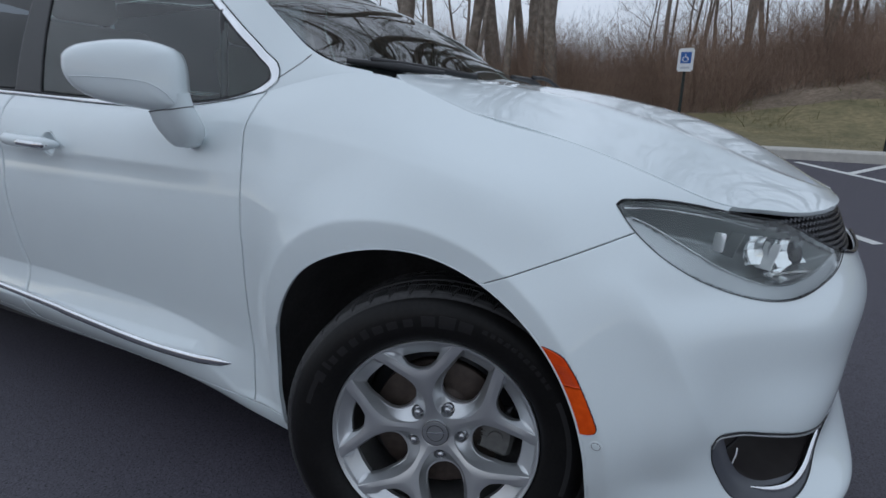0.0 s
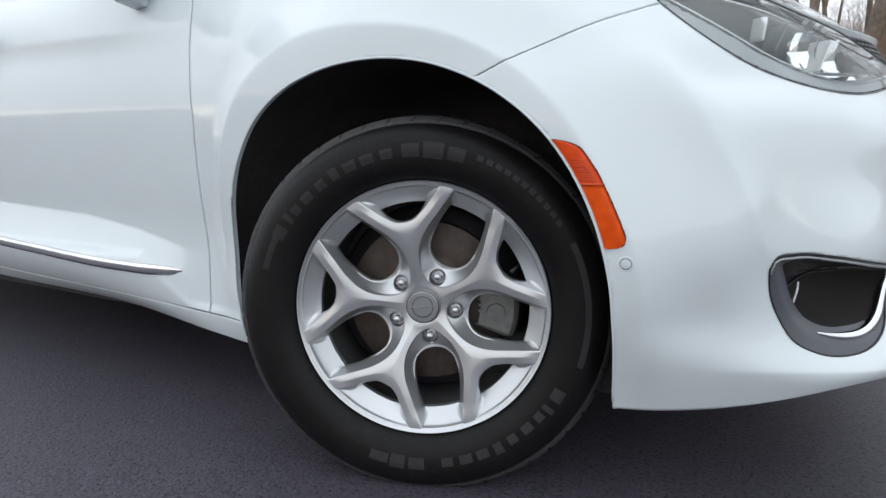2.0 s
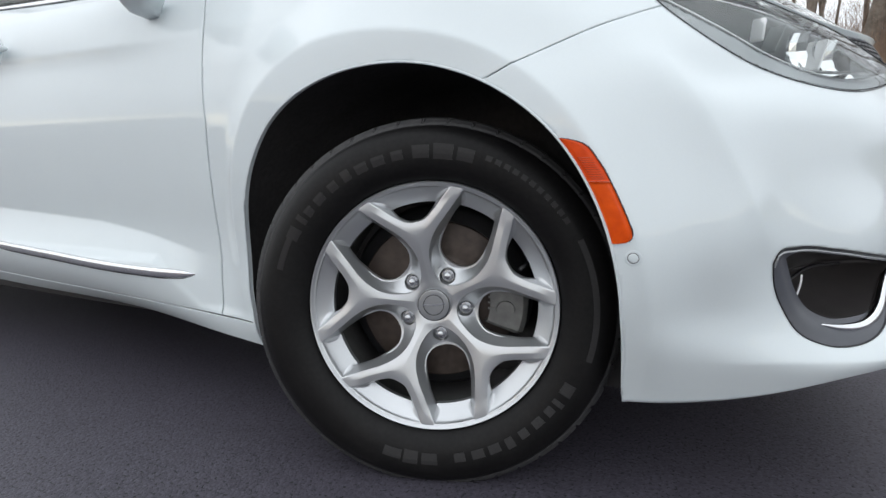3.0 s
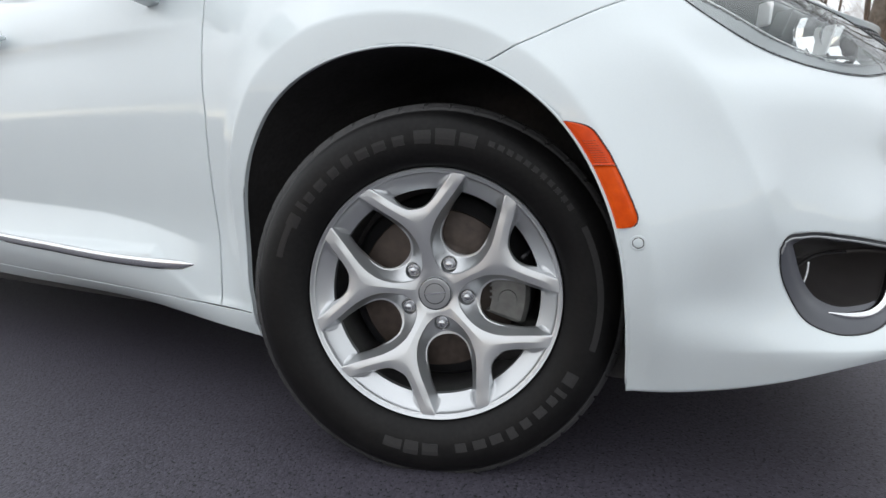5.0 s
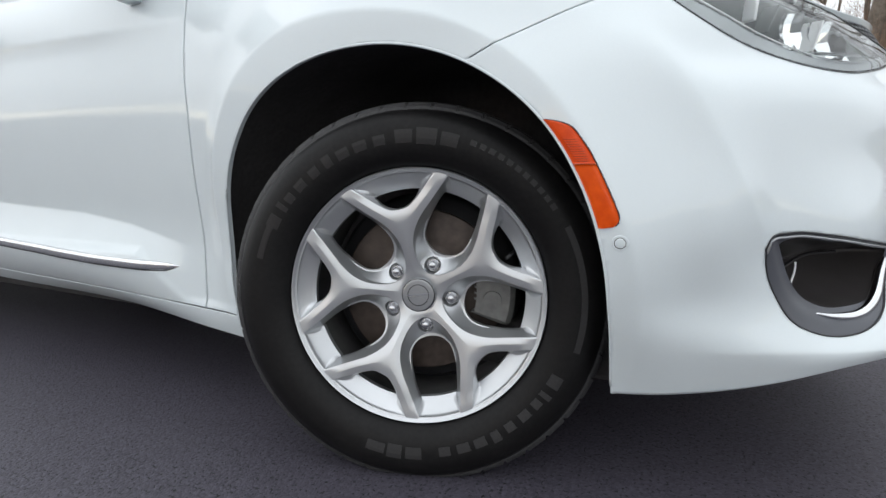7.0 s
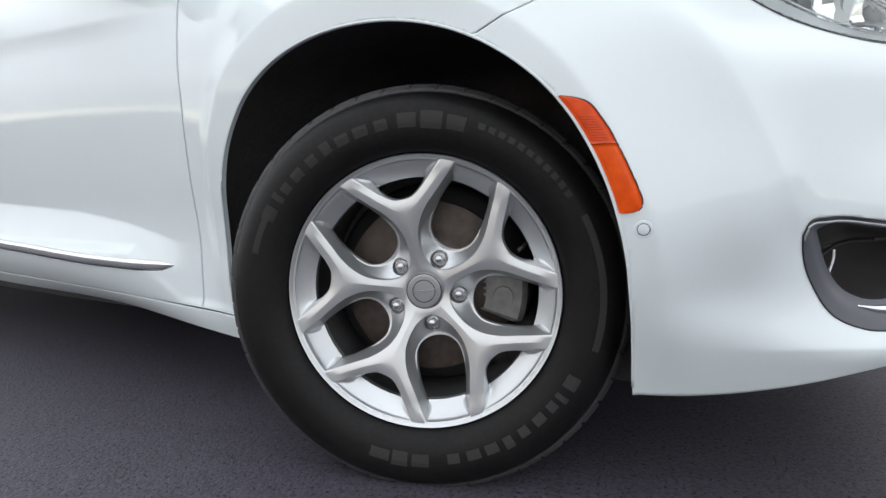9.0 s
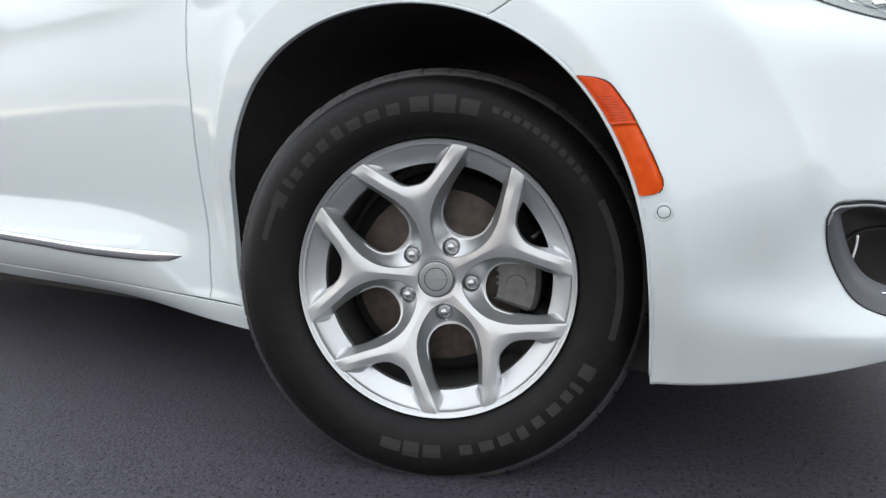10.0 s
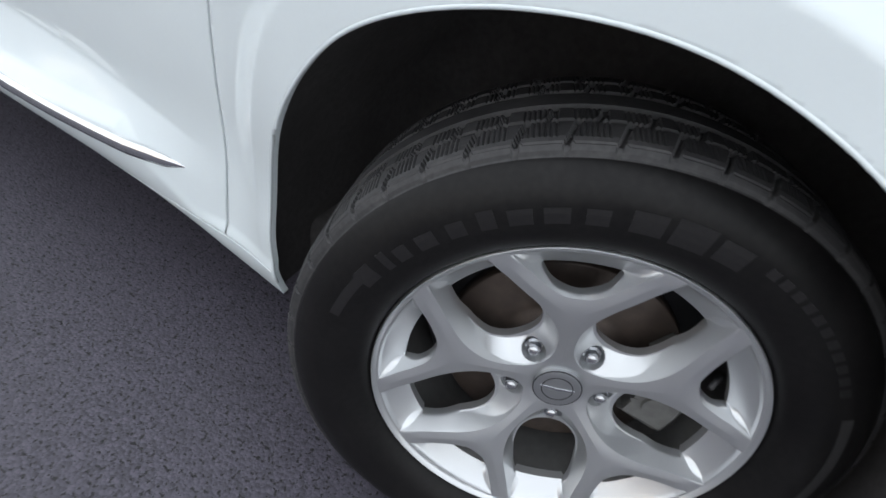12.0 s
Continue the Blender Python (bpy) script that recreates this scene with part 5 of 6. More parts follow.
gw = relaxed(gw, 120)
ids = np.arange(gw.shape[0] * n_across).reshape(gw.shape[:2])
wind_f = np.stack([ids[:-1, :-1], ids[:-1, 1:], ids[1:, 1:], ids[1:, :-1]], -1).reshape(-1, 4)
WINDSCREEN = clear_pane("windscreen_glass", (0.42, 0.52, 0.49), 0.0, 3.2)
build("windscreen", gw.reshape(-1, 3), wind_f, WINDSCREEN, van, "sloping windscreen reflecting bare branches")
roof = []
for e in high_edge[: k0 + 1 : 4]:
    mid = np.array((e[0] - 0.04, MID, e[2] + 0.065))
    far = np.array((e[0], 2 * MID - e[1], e[2]))
    roof.append([(1 - t) ** 2 * e + 2 * t * (1 - t) * (2 * mid - 0.5 * (e + far)) + t * t * far for t in np.linspace(0, 1, 30)])
roof = np.array(roof)
ids = np.arange(roof.shape[0] * 30).reshape(roof.shape[:2])
build("roof_panel", roof.reshape(-1, 3), np.stack([ids[:-1, :-1], ids[1:, :-1], ids[1:, 1:], ids[:-1, 1:]], -1).reshape(-1, 4), PAINT, van, "white roof panel")
# tail
tail_edge = np.vstack([grid[0], house[0][::6], house[0][-1:]])
tail = []
for e in tail_edge:
    far = np.array((e[0], 2 * MID - e[1], e[2]))
    tail.append([(1 - t) * e + t * far + np.array((-0.10 * math.sin(math.pi * t) ** 0.6, 0, 0)) for t in np.linspace(0, 1, 24)])
tail = np.array(tail)
ids = np.arange(tail.shape[0] * 24).reshape(tail.shape[:2])
build("tailgate", tail.reshape(-1, 3), np.stack([ids[:-1, :-1], ids[:-1, 1:], ids[1:, 1:], ids[1:, :-1]], -1).reshape(-1, 4), PAINT, van, "white tailgate")

# cowl and wipers
xs_, ys_ = np.linspace(0, 1, 8), np.linspace(-1, 1, 41)
cv = []
for q in ys_:
    w = 1 - abs(q) ** 2.2
    y = MID + q * 0.755
    x_front, x_back = -0.20 - 0.07 * w, -0.52 + 0.13 * w
    for t in xs_:
        cv.append((x_front + (x_back - x_front) * t, y, 1.110 + 0.055 * t ** 0.7 + 0.02 * w))
ids = np.arange(len(cv)).reshape(41, 8)
build("cowl_panel", cv, np.stack([ids[:-1, :-1], ids[1:, :-1], ids[1:, 1:], ids[:-1, 1:]], -1).reshape(-1, 4), BLACK, van, "black plastic cowl below the windscreen")
for pts, arm in (([(-0.405, 0.235, 1.222), (-0.31, 0.33, 1.212), (-0.215, 0.43, 1.203)], [(-0.36, 0.28, 1.228), (-0.26, 0.40, 1.215), (-0.17, 0.55, 1.200)]), ([(-0.20, 0.93, 1.222), (-0.22, 1.2, 1.222), (-0.27, 1.5, 1.215)], [(-0.19, 1.5, 1.21), (-0.20, 1.36, 1.235), (-0.21, 1.2, 1.235)])):
    pts = smooth_line(pts, 8)
    wiper = build("wiper", *tube(pts, np.interp(np.linspace(0, 1, len(pts)), (0, 0.5, 1), (0.007, 0.012, 0.006)), 8), BLACK, van, "black wiper blade resting on the windscreen")
    build("wiper_arm", *tube(smooth_line(arm, 5), 0.008, 8), BLACK, wiper, "black wiper arm")

# grille between the headlights
DARK_CHROME = material("dark_chrome", (0.13, 0.13, 0.14), 0.25, 1.0)
gu, gf = region(GRILLE)
base, nrm = shell.v[gu], SHELL_N[gu]
gv = base - nrm * 0.03
both("grille_backing", gv, gf, BLACK, (van, van), "black grille backing")
for k in range(8):
    zz = 0.812 + 0.0115 * k
    pts = [on_nose(w, zz + 0.0035 * (1 if (j + k) % 2 else -1), -0.014) for j, w in enumerate(np.linspace(1.15 - 0.04 * k, 1.48, 60))]
    both("grille_bar", *tube(pts, 0.0030, 5), DARK_CHROME, (van, van), "dark chrome mesh bar of the grille")
wing = [on_nose(w, z, 0.004) for w, z in smooth_line([(1.15, 0.815), (1.20, 0.806), (1.3, 0.803), (1.49, 0.803)], 8)]
both("grille_trim", *tube(wing, 0.004, 8), DARK_CHROME, (van, van), "dark chrome lower edge of the grille")

# door mirrors
mir = holder("door_mirror", "white door mirror on a curved white foot")
MIRROR_U, MIRROR_N, MIRROR_O = np.array((0.85, 0.527, 0.0)), np.array((0.527, -0.85, 0.0)), np.array((-0.82, -0.105, 1.165))


def on_mirror(x, z, out=0.0):
    """A place in the mirror's upright plane by its x, moved towards its front."""
    return MIRROR_O + MIRROR_U * (x - MIRROR_O[0]) / 0.85 + np.array((0, 0, z - MIRROR_O[2])) + MIRROR_N * out


rim = [(-0.944, 1.190), (-0.942, 1.205), (-0.935, 1.217), (-0.919, 1.229), (-0.879, 1.241), (-0.823, 1.249), (-0.784, 1.249), (-0.748, 1.242), (-0.720, 1.226), (-0.711, 1.203), (-0.708, 1.175), (-0.708, 1.141), (-0.709, 1.108), (-0.717, 1.090), (-0.735, 1.083), (-0.774, 1.082),
       (-0.830, 1.091), (-0.878, 1.103), (-0.916, 1.123), (-0.938, 1.151), (-0.944, 1.172)]
rim = smooth_line(rim + rim[:1], 5)[:-1]
core = np.array((-0.815, 1.172))
GROOVE = [(-0.938, 1.157), (-0.856, 1.157), (-0.792, 1.153), (-0.756, 1.145), (-0.733, 1.126), (-0.716, 1.095)]
mv = []
layers = ((0.86, -0.085), (0.97, -0.065), (1.0, -0.03), (1.0, -0.012), (0.992, -0.002), (0.972, 0.008), (0.935, 0.018), (0.88, 0.027), (0.80, 0.034), (0.70, 0.039), (0.58, 0.043), (0.45, 0.0455), (0.3, 0.047), (0.15, 0.048), (0.02, 0.048))
for s, out in layers:
    for x, z in core + (rim - core) * s:
        mv.append(on_mirror(x, z, out))
m = len(rim)
ids = np.arange(len(mv)).reshape(-1, m)
back_ids = ids[0]
ids = np.hstack([ids, ids[:, :1]])
mf = [tuple(q) for q in np.stack([ids[:-1, :-1], ids[:-1, 1:], ids[1:, 1:], ids[1:, :-1]], -1).reshape(-1, 4)] + [tuple(back_ids[::-1]), tuple(ids[-1, :-1])]
both("mirror_shell", np.array(mv), mf, PAINT, mir, "rounded white mirror housing")
shrink, outs = [q[0] for q in layers[3:]][::-1], [q[1] for q in layers[3:]][::-1]
rim_a = np.unwrap(np.arctan2(rim[:, 1] - core[1], rim[:, 0] - core[0]))
groove = []
for x, z in smooth_line(GROOVE, 8):
    gap = np.abs((rim_a - math.atan2(z - core[1], x - core[0]) + math.pi) % (2 * math.pi) - math.pi)
    s = math.hypot(x - core[0], z - core[1]) / math.hypot(*(rim[np.argmin(gap)] - core))
    groove.append(on_mirror(x, z, float(np.interp(s, shrink, outs)) + 0.0003))
# a thin rod added for the line that shading draws along the crease
both("housing_joint", *tube(groove, 0.0012, 6), PAINT, mir, "fine raised joint across the housing")
rings = []
ang = np.linspace(0, 2 * np.pi, 40, endpoint=False)
for (x, y, z), ra, rb in (((-0.742, -0.045, 1.120), 0.044, 0.030), ((-0.752, -0.036, 1.085), 0.050, 0.036), ((-0.755, -0.022, 1.060), 0.052, 0.038), ((-0.757, -0.006, 1.036), 0.051, 0.040), ((-0.764, 0.010, 1.012), 0.044, 0.040), ((-0.776, 0.024, 0.993), 0.030, 0.036), ((-0.780, 0.045, 0.985), 0.018, 0.024), ((-0.780, 0.075, 0.985), 0.012, 0.016)):
    rings.append([(x + 0.85 * ra * math.copysign(abs(math.cos(q)) ** 0.7, math.cos(q)) + 0.53 * rb * math.sin(q), y + 0.53 * ra * math.cos(q) - 0.85 * rb * math.copysign(abs(math.sin(q)) ** 0.7, math.sin(q)), z + 0.16 * ra * math.cos(q)) for q in ang])
rv = np.array(rings).reshape(-1, 3)
m = len(ang)
ids = np.arange(len(rv)).reshape(-1, m)
ids = np.hstack([ids, ids[:, :1]])
both("mirror_foot", rv, [tuple(q) for q in np.stack([ids[:-1, :-1], ids[:-1, 1:], ids[1:, 1:], ids[1:, :-1]], -1).reshape(-1, 4)], PAINT, mir, "curved white foot of the mirror")
ring = [(x * 1.0, y, z) for x, y, z in rings[1]]
both("foot_joint", *tube(ring + ring[:2], 0.0014, 6), BLACK, mir, "dark joint between housing and foot")

# door handle
for x0, x1, name in ((-1.66, -1.385, "door_handle"), (-2.12, -1.83, "door_handle")):
    xs = np.linspace(x0, x1, 24)
    k = np.linspace(-1, 1, 24)
    lift = 0.042 * (1 - np.abs(k) ** 5) + 0.008
    for s in (0, 1):
        h = new(name)
        h.parent = van
        tagged(h, "white pull handle with a chrome inlay")
        for nm, mat, dz, rad, extra in (("handle_grip", PAINT, 0.0, 0.021, 0.0), ("handle_inlay", CHROME, -0.002, 0.013, 0.010)):
            pts = np.array([on_side(x, 0.957 + 0.012 * (-1.31 - x) / 0.29 + dz) for x in xs])
            pts[:, 1] -= lift + extra
            if s:
                pts[:, 1] = 2 * MID - pts[:, 1]
            sel = slice(None) if nm == "handle_grip" else slice(12, -1)
            rr = rad * np.clip(1.15 - np.abs(k) ** 8, 0.2, 1)
            build(nm, *tube(pts[sel], rr[sel], 12), mat, h)
        if x0 > -1.8:
            bowl, bf_ = lathe([(0.0001, 0.024), (0.012, 0.0235), (0.024, 0.019), (0.032, 0.010), (0.0366, 0.0015), (0.0385, 0.004)], 40)
            y = on_side(HANDLE_X - 0.045, HANDLE_Z)[1]
            o = build("handle_cup", bowl, bf_, PAINT, h, "round white recess behind the handle")
            o.matrix_world = pose(HANDLE_X, y if not s else 2 * MID - y, HANDLE_Z, 0, 0, 180 * s)

# cabin: dashboard, seats, floor
part("dashboard", rounded_block((0.5, 1.35, 0.22), 0.06, pose(-0.85, MID, 1.02), 3), BLACK, van, "dark dashboard under the windscreen")
for y in (0.52, 1.42):
    seat = new("front_seat")
    seat.parent = van
    tagged(seat, "grey cabin seat with a headrest")
    part("seat_cushion", rounded_block((0.5, 0.5, 0.18), 0.06, pose(-1.55, y, 0.72), 3), SEAT, seat)
    part("seat_back", rounded_block((0.16, 0.5, 0.64), 0.06, pose(-1.86, y, 1.08, 0, -14, 0), 3), SEAT, seat)
    part("headrest", rounded_block((0.10, 0.26, 0.18), 0.04, pose(-1.97, y, 1.50, 0, -10, 0), 3), SEAT, seat)
wheel_v, wheel_f = tube([(0.19 * math.cos(a), 0.19 * math.sin(a), 0) for a in np.linspace(0, 2 * math.pi, 40)], 0.016, 8)
sw = build("steering_wheel", wheel_v, wheel_f, BLACK, van, "black steering wheel")
sw.matrix_local = pose(-1.15, 1.42, 1.05, 0, 62, 0)
part("underbody", rounded_block((4.3, 1.62, 0.10), 0.02, pose(-1.75, MID, 0.232)), LINER, van, "black underside of the van")
part("cabin_floor", rounded_block((3.0, 1.6, 0.04), 0.01, pose(-2.4, MID, 0.46)), SEAT, van, "dark cabin floor")
part("bulkhead", rounded_block((0.04, 1.5, 0.75), 0.01, pose(-0.62, MID, 0.72)), LINER, van, "black bulkhead behind the engine bay")
part("engine_cover", rounded_block((0.75, 0.9, 0.4), 0.05, pose(0.05, MID, 0.62)), LINER, van, "black engine bay shield")

# daylight passes the panes
for o in list(scene.collection.objects):
    if o.name.split(".")[0] in ("lens", "windscreen", "front_window"):
        o.visible_shadow = False


# ---- the place: lot, kerb, bank, brush and trees ----
def asphalt():
    """Sealed asphalt: stones of mixed tone, near-black pits sunk among them, worn patches, a few pale specks."""
    m = material("dark_sealed_asphalt", (0.045, 0.042, 0.049), 0.55, vary=0.0)
    nt = m.node_tree
    b = nt.nodes["Principled BSDF"]
    tc = nt.nodes.new("ShaderNodeTexCoord")

    def node(kind, **values):
        n = nt.nodes.new(kind)
        for key, val in values.items():
            n.inputs[key].default_value = val
        link(nt, tc.outputs["Object"], n.inputs["Vector"])
        return n

    def span(source, lo, hi, a=0.0, c=1.0):
        n = nt.nodes.new("ShaderNodeMapRange")
        for k, val in enumerate((lo, hi, a, c)):
            n.inputs[k + 1].default_value = val
        link(nt, source, n.inputs[0])
        return n.outputs[0]

    def blend(fac, x, y):
        n = nt.nodes.new("ShaderNodeMix")
        n.data_type = "RGBA"
        link(nt, fac, n.inputs[0])
        for k, c in ((6, x), (7, y)):
            if isinstance(c, tuple):
                n.inputs[k].default_value = (*c, 1)
            else:
                link(nt, c, n.inputs[k])
        return n.outputs[2]

    stones = node("ShaderNodeTexVoronoi", Scale=180.0)
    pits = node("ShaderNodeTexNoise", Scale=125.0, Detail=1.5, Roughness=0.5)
    patch = node("ShaderNodeTexNoise", Scale=2.2, Detail=6.0, Roughness=0.6)
    specks = node("ShaderNodeTexVoronoi", Scale=55.0)
    tone = blend(span(stones.outputs["Color"], 0.1, 0.9), (0.034, 0.0310, 0.0415), (0.082, 0.0750, 0.099))
    tone = blend(span(patch.outputs["Fac"], 0.3, 0.7, 0.0, 0.5), tone, (0.062, 0.0565, 0.073))
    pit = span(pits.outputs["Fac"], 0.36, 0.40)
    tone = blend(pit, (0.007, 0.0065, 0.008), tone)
    rare = nt.nodes.new("ShaderNodeMath")
    rare.operation = "GREATER_THAN"
    rare.inputs[1].default_value = 0.985
    link(nt, specks.outputs["Color"], rare.inputs[0])
    fleck = nt.nodes.new("ShaderNodeMath")
    fleck.operation = "MULTIPLY"
    link(nt, span(specks.outputs["Distance"], 0.05, 0.09, 1.0, 0.0), fleck.inputs[0])
    link(nt, rare.outputs[0], fleck.inputs[1])
    tone = blend(fleck.outputs[0], tone, (0.30, 0.29, 0.28))
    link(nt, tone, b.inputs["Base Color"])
    high = nt.nodes.new("ShaderNodeMath")
    high.operation = "MULTIPLY_ADD"
    high.inputs[1].default_value = -0.8
    link(nt, stones.outputs["Distance"], high.inputs[0])
    link(nt, pit, high.inputs[2])
    bump = nt.nodes.new("ShaderNodeBump")
    bump.inputs["Strength"].default_value, bump.inputs["Distance"].default_value = 0.4, 0.003
    link(nt, high.outputs[0], bump.inputs["Height"])
    link(nt, bump.outputs["Normal"], b.inputs["Normal"])
    return m


ASPHALT = asphalt()
LINE_PAINT = material("worn_white_line_paint", (0.62, 0.62, 0.60), 0.7, vary=0.15, grain=0.4, scale=30, second_scale=5)
CONCRETE = material("pale_concrete", (0.48, 0.46, 0.42), 0.85, vary=0.12, grain=0.5, scale=14, second_scale=3)
TURF = material("dry_winter_grass", (0.165, 0.150, 0.070), 0.95, vary=0.35, grain=1.0, scale=9, grain_scale=60, second=(0.26, 0.215, 0.115), second_scale=1.4)
LITTER = material("brown_leaf_litter", (0.17, 0.125, 0.085), 0.95, vary=0.4, grain=1.0, scale=12, grain_scale=40, second=(0.27, 0.21, 0.155), second_scale=1.2)
TWIG = material("brown_brush_twigs", (0.29, 0.19, 0.14), 0.9, vary=0.3, scale=3, second=(0.43, 0.31, 0.23))
BARK = material("grey_brown_bark", (0.20, 0.165, 0.135), 0.95, vary=0.35, grain=1.0, scale=6, grain_scale=30, second=(0.31, 0.265, 0.22))
BLADE = material("pale_dry_blades", (0.28, 0.235, 0.12), 0.9, vary=0.3, scale=5, second=(0.17, 0.165, 0.07))
STEEL = material("dark_green_post", (0.02, 0.024, 0.02), 0.6, 0.3, vary=0.15)
KERB_Y = 8.9


def rise(y):
    """The lot climbs gently beyond the van."""
    return 0.50 * np.clip((y - 1.8) / (KERB_Y - 1.8), 0, 1) ** 1.2


def bank(x, y):
    """Ground behind the kerb: a verge, then a wooded bank that is higher to the side."""
    d = np.clip(y - KERB_Y - 0.6, 0, None)
    side = np.clip((x + 1.0) / 5.0, 0, 1.6)
    return 0.655 + 0.035 * d + (0.10 + 0.26 * side) * 6.0 * step(0.5, 9.0, d) + 0.02 * np.clip(d - 9, 0, None)


def sheet(name, xs, ys, zf, mat, label, category):
    X, Y = np.meshgrid(xs, ys, indexing="ij")
    g = np.stack([X, Y, zf(X, Y)], -1)
    ids = np.arange(X.size).reshape(X.shape)
    return tagged(build(name, g.reshape(-1, 3), np.stack([ids[:-1, :-1], ids[1:, :-1], ids[1:, 1:], ids[:-1, 1:]], -1).reshape(-1, 4), mat), label, category, kind="structure")


far_x = np.r_[np.linspace(-400, -40, 10), np.linspace(-30, -7, 12), np.linspace(-6, 7, 27), np.linspace(9, 30, 10), np.linspace(40, 400, 10)]
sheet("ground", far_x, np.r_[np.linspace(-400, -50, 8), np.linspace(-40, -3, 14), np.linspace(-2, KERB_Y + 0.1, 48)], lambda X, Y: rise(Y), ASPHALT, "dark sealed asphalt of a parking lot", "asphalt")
rough = lambda X, Y: bank(X, Y) + 0.05 * np.sin(X * 1.9 + Y * 0.7) * np.clip((Y - 11) / 4, 0, 1) + 0.03 * np.sin(X * 4.3 - Y * 2.1) * np.clip((Y - 11) / 4, 0, 1)
sheet("verge", np.r_[np.linspace(-400, -45, 8), np.linspace(-40, 30, 141), np.linspace(40, 400, 8)], np.linspace(KERB_Y + 0.45, 13.6, 24), rough, TURF, "dull dry grass verge behind the kerb", "grass")
sheet("bank", np.r_[np.linspace(-400, -45, 8), np.linspace(-40, 30, 141), np.linspace(40, 400, 8)], np.r_[np.linspace(13.6, 40, 60), np.linspace(60, 400, 6)], rough, LITTER, "wooded bank covered in brown leaf litter", "ground")
kerb = bmesh.new()
prof = [(KERB_Y, 0.40), (KERB_Y, 0.625), (KERB_Y + 0.02, 0.65), (KERB_Y + 0.50, 0.656), (KERB_Y + 0.50, 0.40)]
xs = np.linspace(-60, 60, 61)
rows = [[kerb.verts.new((x, y, z)) for y, z in prof] for x in xs]
for a, b in zip(rows, rows[1:]):
    for j in range(4):
        kerb.faces.new((a[j], b[j], b[j + 1], a[j + 1]))
tagged(part("kerb", kerb, CONCRETE, smooth=False), "pale concrete kerb along the lot", "kerb", kind="structure")


def stripe(a, b, width=0.10):
    a, b = np.array(a, float), np.array(b, float)
    d = (b - a) / np.linalg.norm(b - a)
    s = np.array((-d[1], d[0])) * width / 2
    n = 24
    v = []
    for t in np.linspace(0, 1, n):
        p = a + (b - a) * t
        for q in (p + s, p - s):
            v.append((q[0], q[1], float(rise(q[1])) + 0.004))
    f = [(2 * i, 2 * i + 1, 2 * i + 3, 2 * i + 2) for i in range(n - 1)]
    tagged(build("parking_line", v, f, LINE_PAINT, smooth=False), "worn white line painted on the asphalt", "road marking", "parking lines", "structure")


stripe((1.45, 8.62), (2.75, 6.75))
stripe((1.99, 7.86), (2.62, 8.85))
stripe((1.25, 4.98), (1.70, 4.38))
stripe((-4.5, 7.9), (-4.5, 3.2))


# accessible-parking signs on posts
SIGN_WHITE = material("white_sign_face", (0.72, 0.73, 0.73), 0.35, vary=0.04)
SIGN_BLUE = material("blue_sign_panel", (0.015, 0.10, 0.36), 0.35, vary=0.05)


def sign(x, y, base, height):
    s = thing("parking_sign", "white and blue parking sign on a dark steel post", "sign", pose(x, y, base), "parking signs")
    pb = bmesh.new()
    bmesh.ops.create_cube(pb, size=1.0, matrix=Matrix.Translation((0, 0, (height - 0.2) / 2)) @ Matrix.Diagonal((0.045, 0.006, height + 0.2, 1)))
    for e in (-0.02, 0.02):
        bmesh.ops.create_cube(pb, size=1.0, matrix=Matrix.Translation((e, 0.012, (height - 0.2) / 2)) @ Matrix.Diagonal((0.006, 0.024, height + 0.2, 1)))
    part("post", pb, STEEL, s, "dark steel channel post", smooth=False)
    plate = bmesh.new()
    bmesh.ops.create_cube(plate, size=1.0, matrix=Matrix.Translation((0, -0.010, height - 0.19)) @ Matrix.Diagonal((0.25, 0.003, 0.375, 1)))
    bmesh.ops.bevel(plate, geom=[e for e in plate.edges if abs(e.verts[0].co.y - e.verts[1].co.y) > 0.001], offset=0.02, segments=4, affect="EDGES")
    plate = part("sign_plate", plate, SIGN_WHITE, s, "white sign plate", smooth=False)
    blue = bmesh.new()
    bmesh.ops.create_cube(blue, size=1.0, matrix=Matrix.Translation((0, -0.0145, height - 0.155)) @ Matrix.Diagonal((0.165, 0.002, 0.18, 1)))
    part("symbol_panel", blue, SIGN_BLUE, plate, "blue square panel", smooth=False)
    a = np.linspace(-0.2, 4.4, 18)
    ring = [(-0.008 + 0.040 * math.cos(q + 2.3), -0.0175, height - 0.178 + 0.040 * math.sin(q + 2.3)) for q in a]
    build("symbol_ring", *tube(ring, 0.0075, 6), SIGN_WHITE, plate, "plain white part of a ring")
    build("symbol_stroke", *tube([(-0.010, -0.0175, height - 0.095), (-0.008, -0.0175, height - 0.145), (0.028, -0.0175, height - 0.15), (0.046, -0.0175, height - 0.195)], 0.008, 6), SIGN_WHITE, plate, "plain white bent stroke")
    lower = bmesh.new()
    bmesh.ops.create_cube(lower, size=1.0, matrix=Matrix.Translation((0, -0.0135, height - 0.315)) @ Matrix.Diagonal((0.14, 0.002, 0.03, 1)))
    part("lettering_bar", lower, material("pale_grey_print", (0.5, 0.52, 0.55), 0.5), plate, "pale grey bar of small print", smooth=False)
    return s


sign(-0.31, 9.6, 0.70, 1.49)
sign(2.62, 9.4, 0.70, 1.30)


# ---- bare trees ----
def branch_path(start, way, length, bend, rng, n=6):
    pts, d = [np.array(start, float)], np.array(way, float)
    d /= np.linalg.norm(d)
    for _ in range(n):
        d = d + rng.normal(0, bend, 3) + np.array((0, 0, 0.05))
        d /= np.linalg.norm(d)
        pts.append(pts[-1] + d * length / n)
    return np.array(pts), d


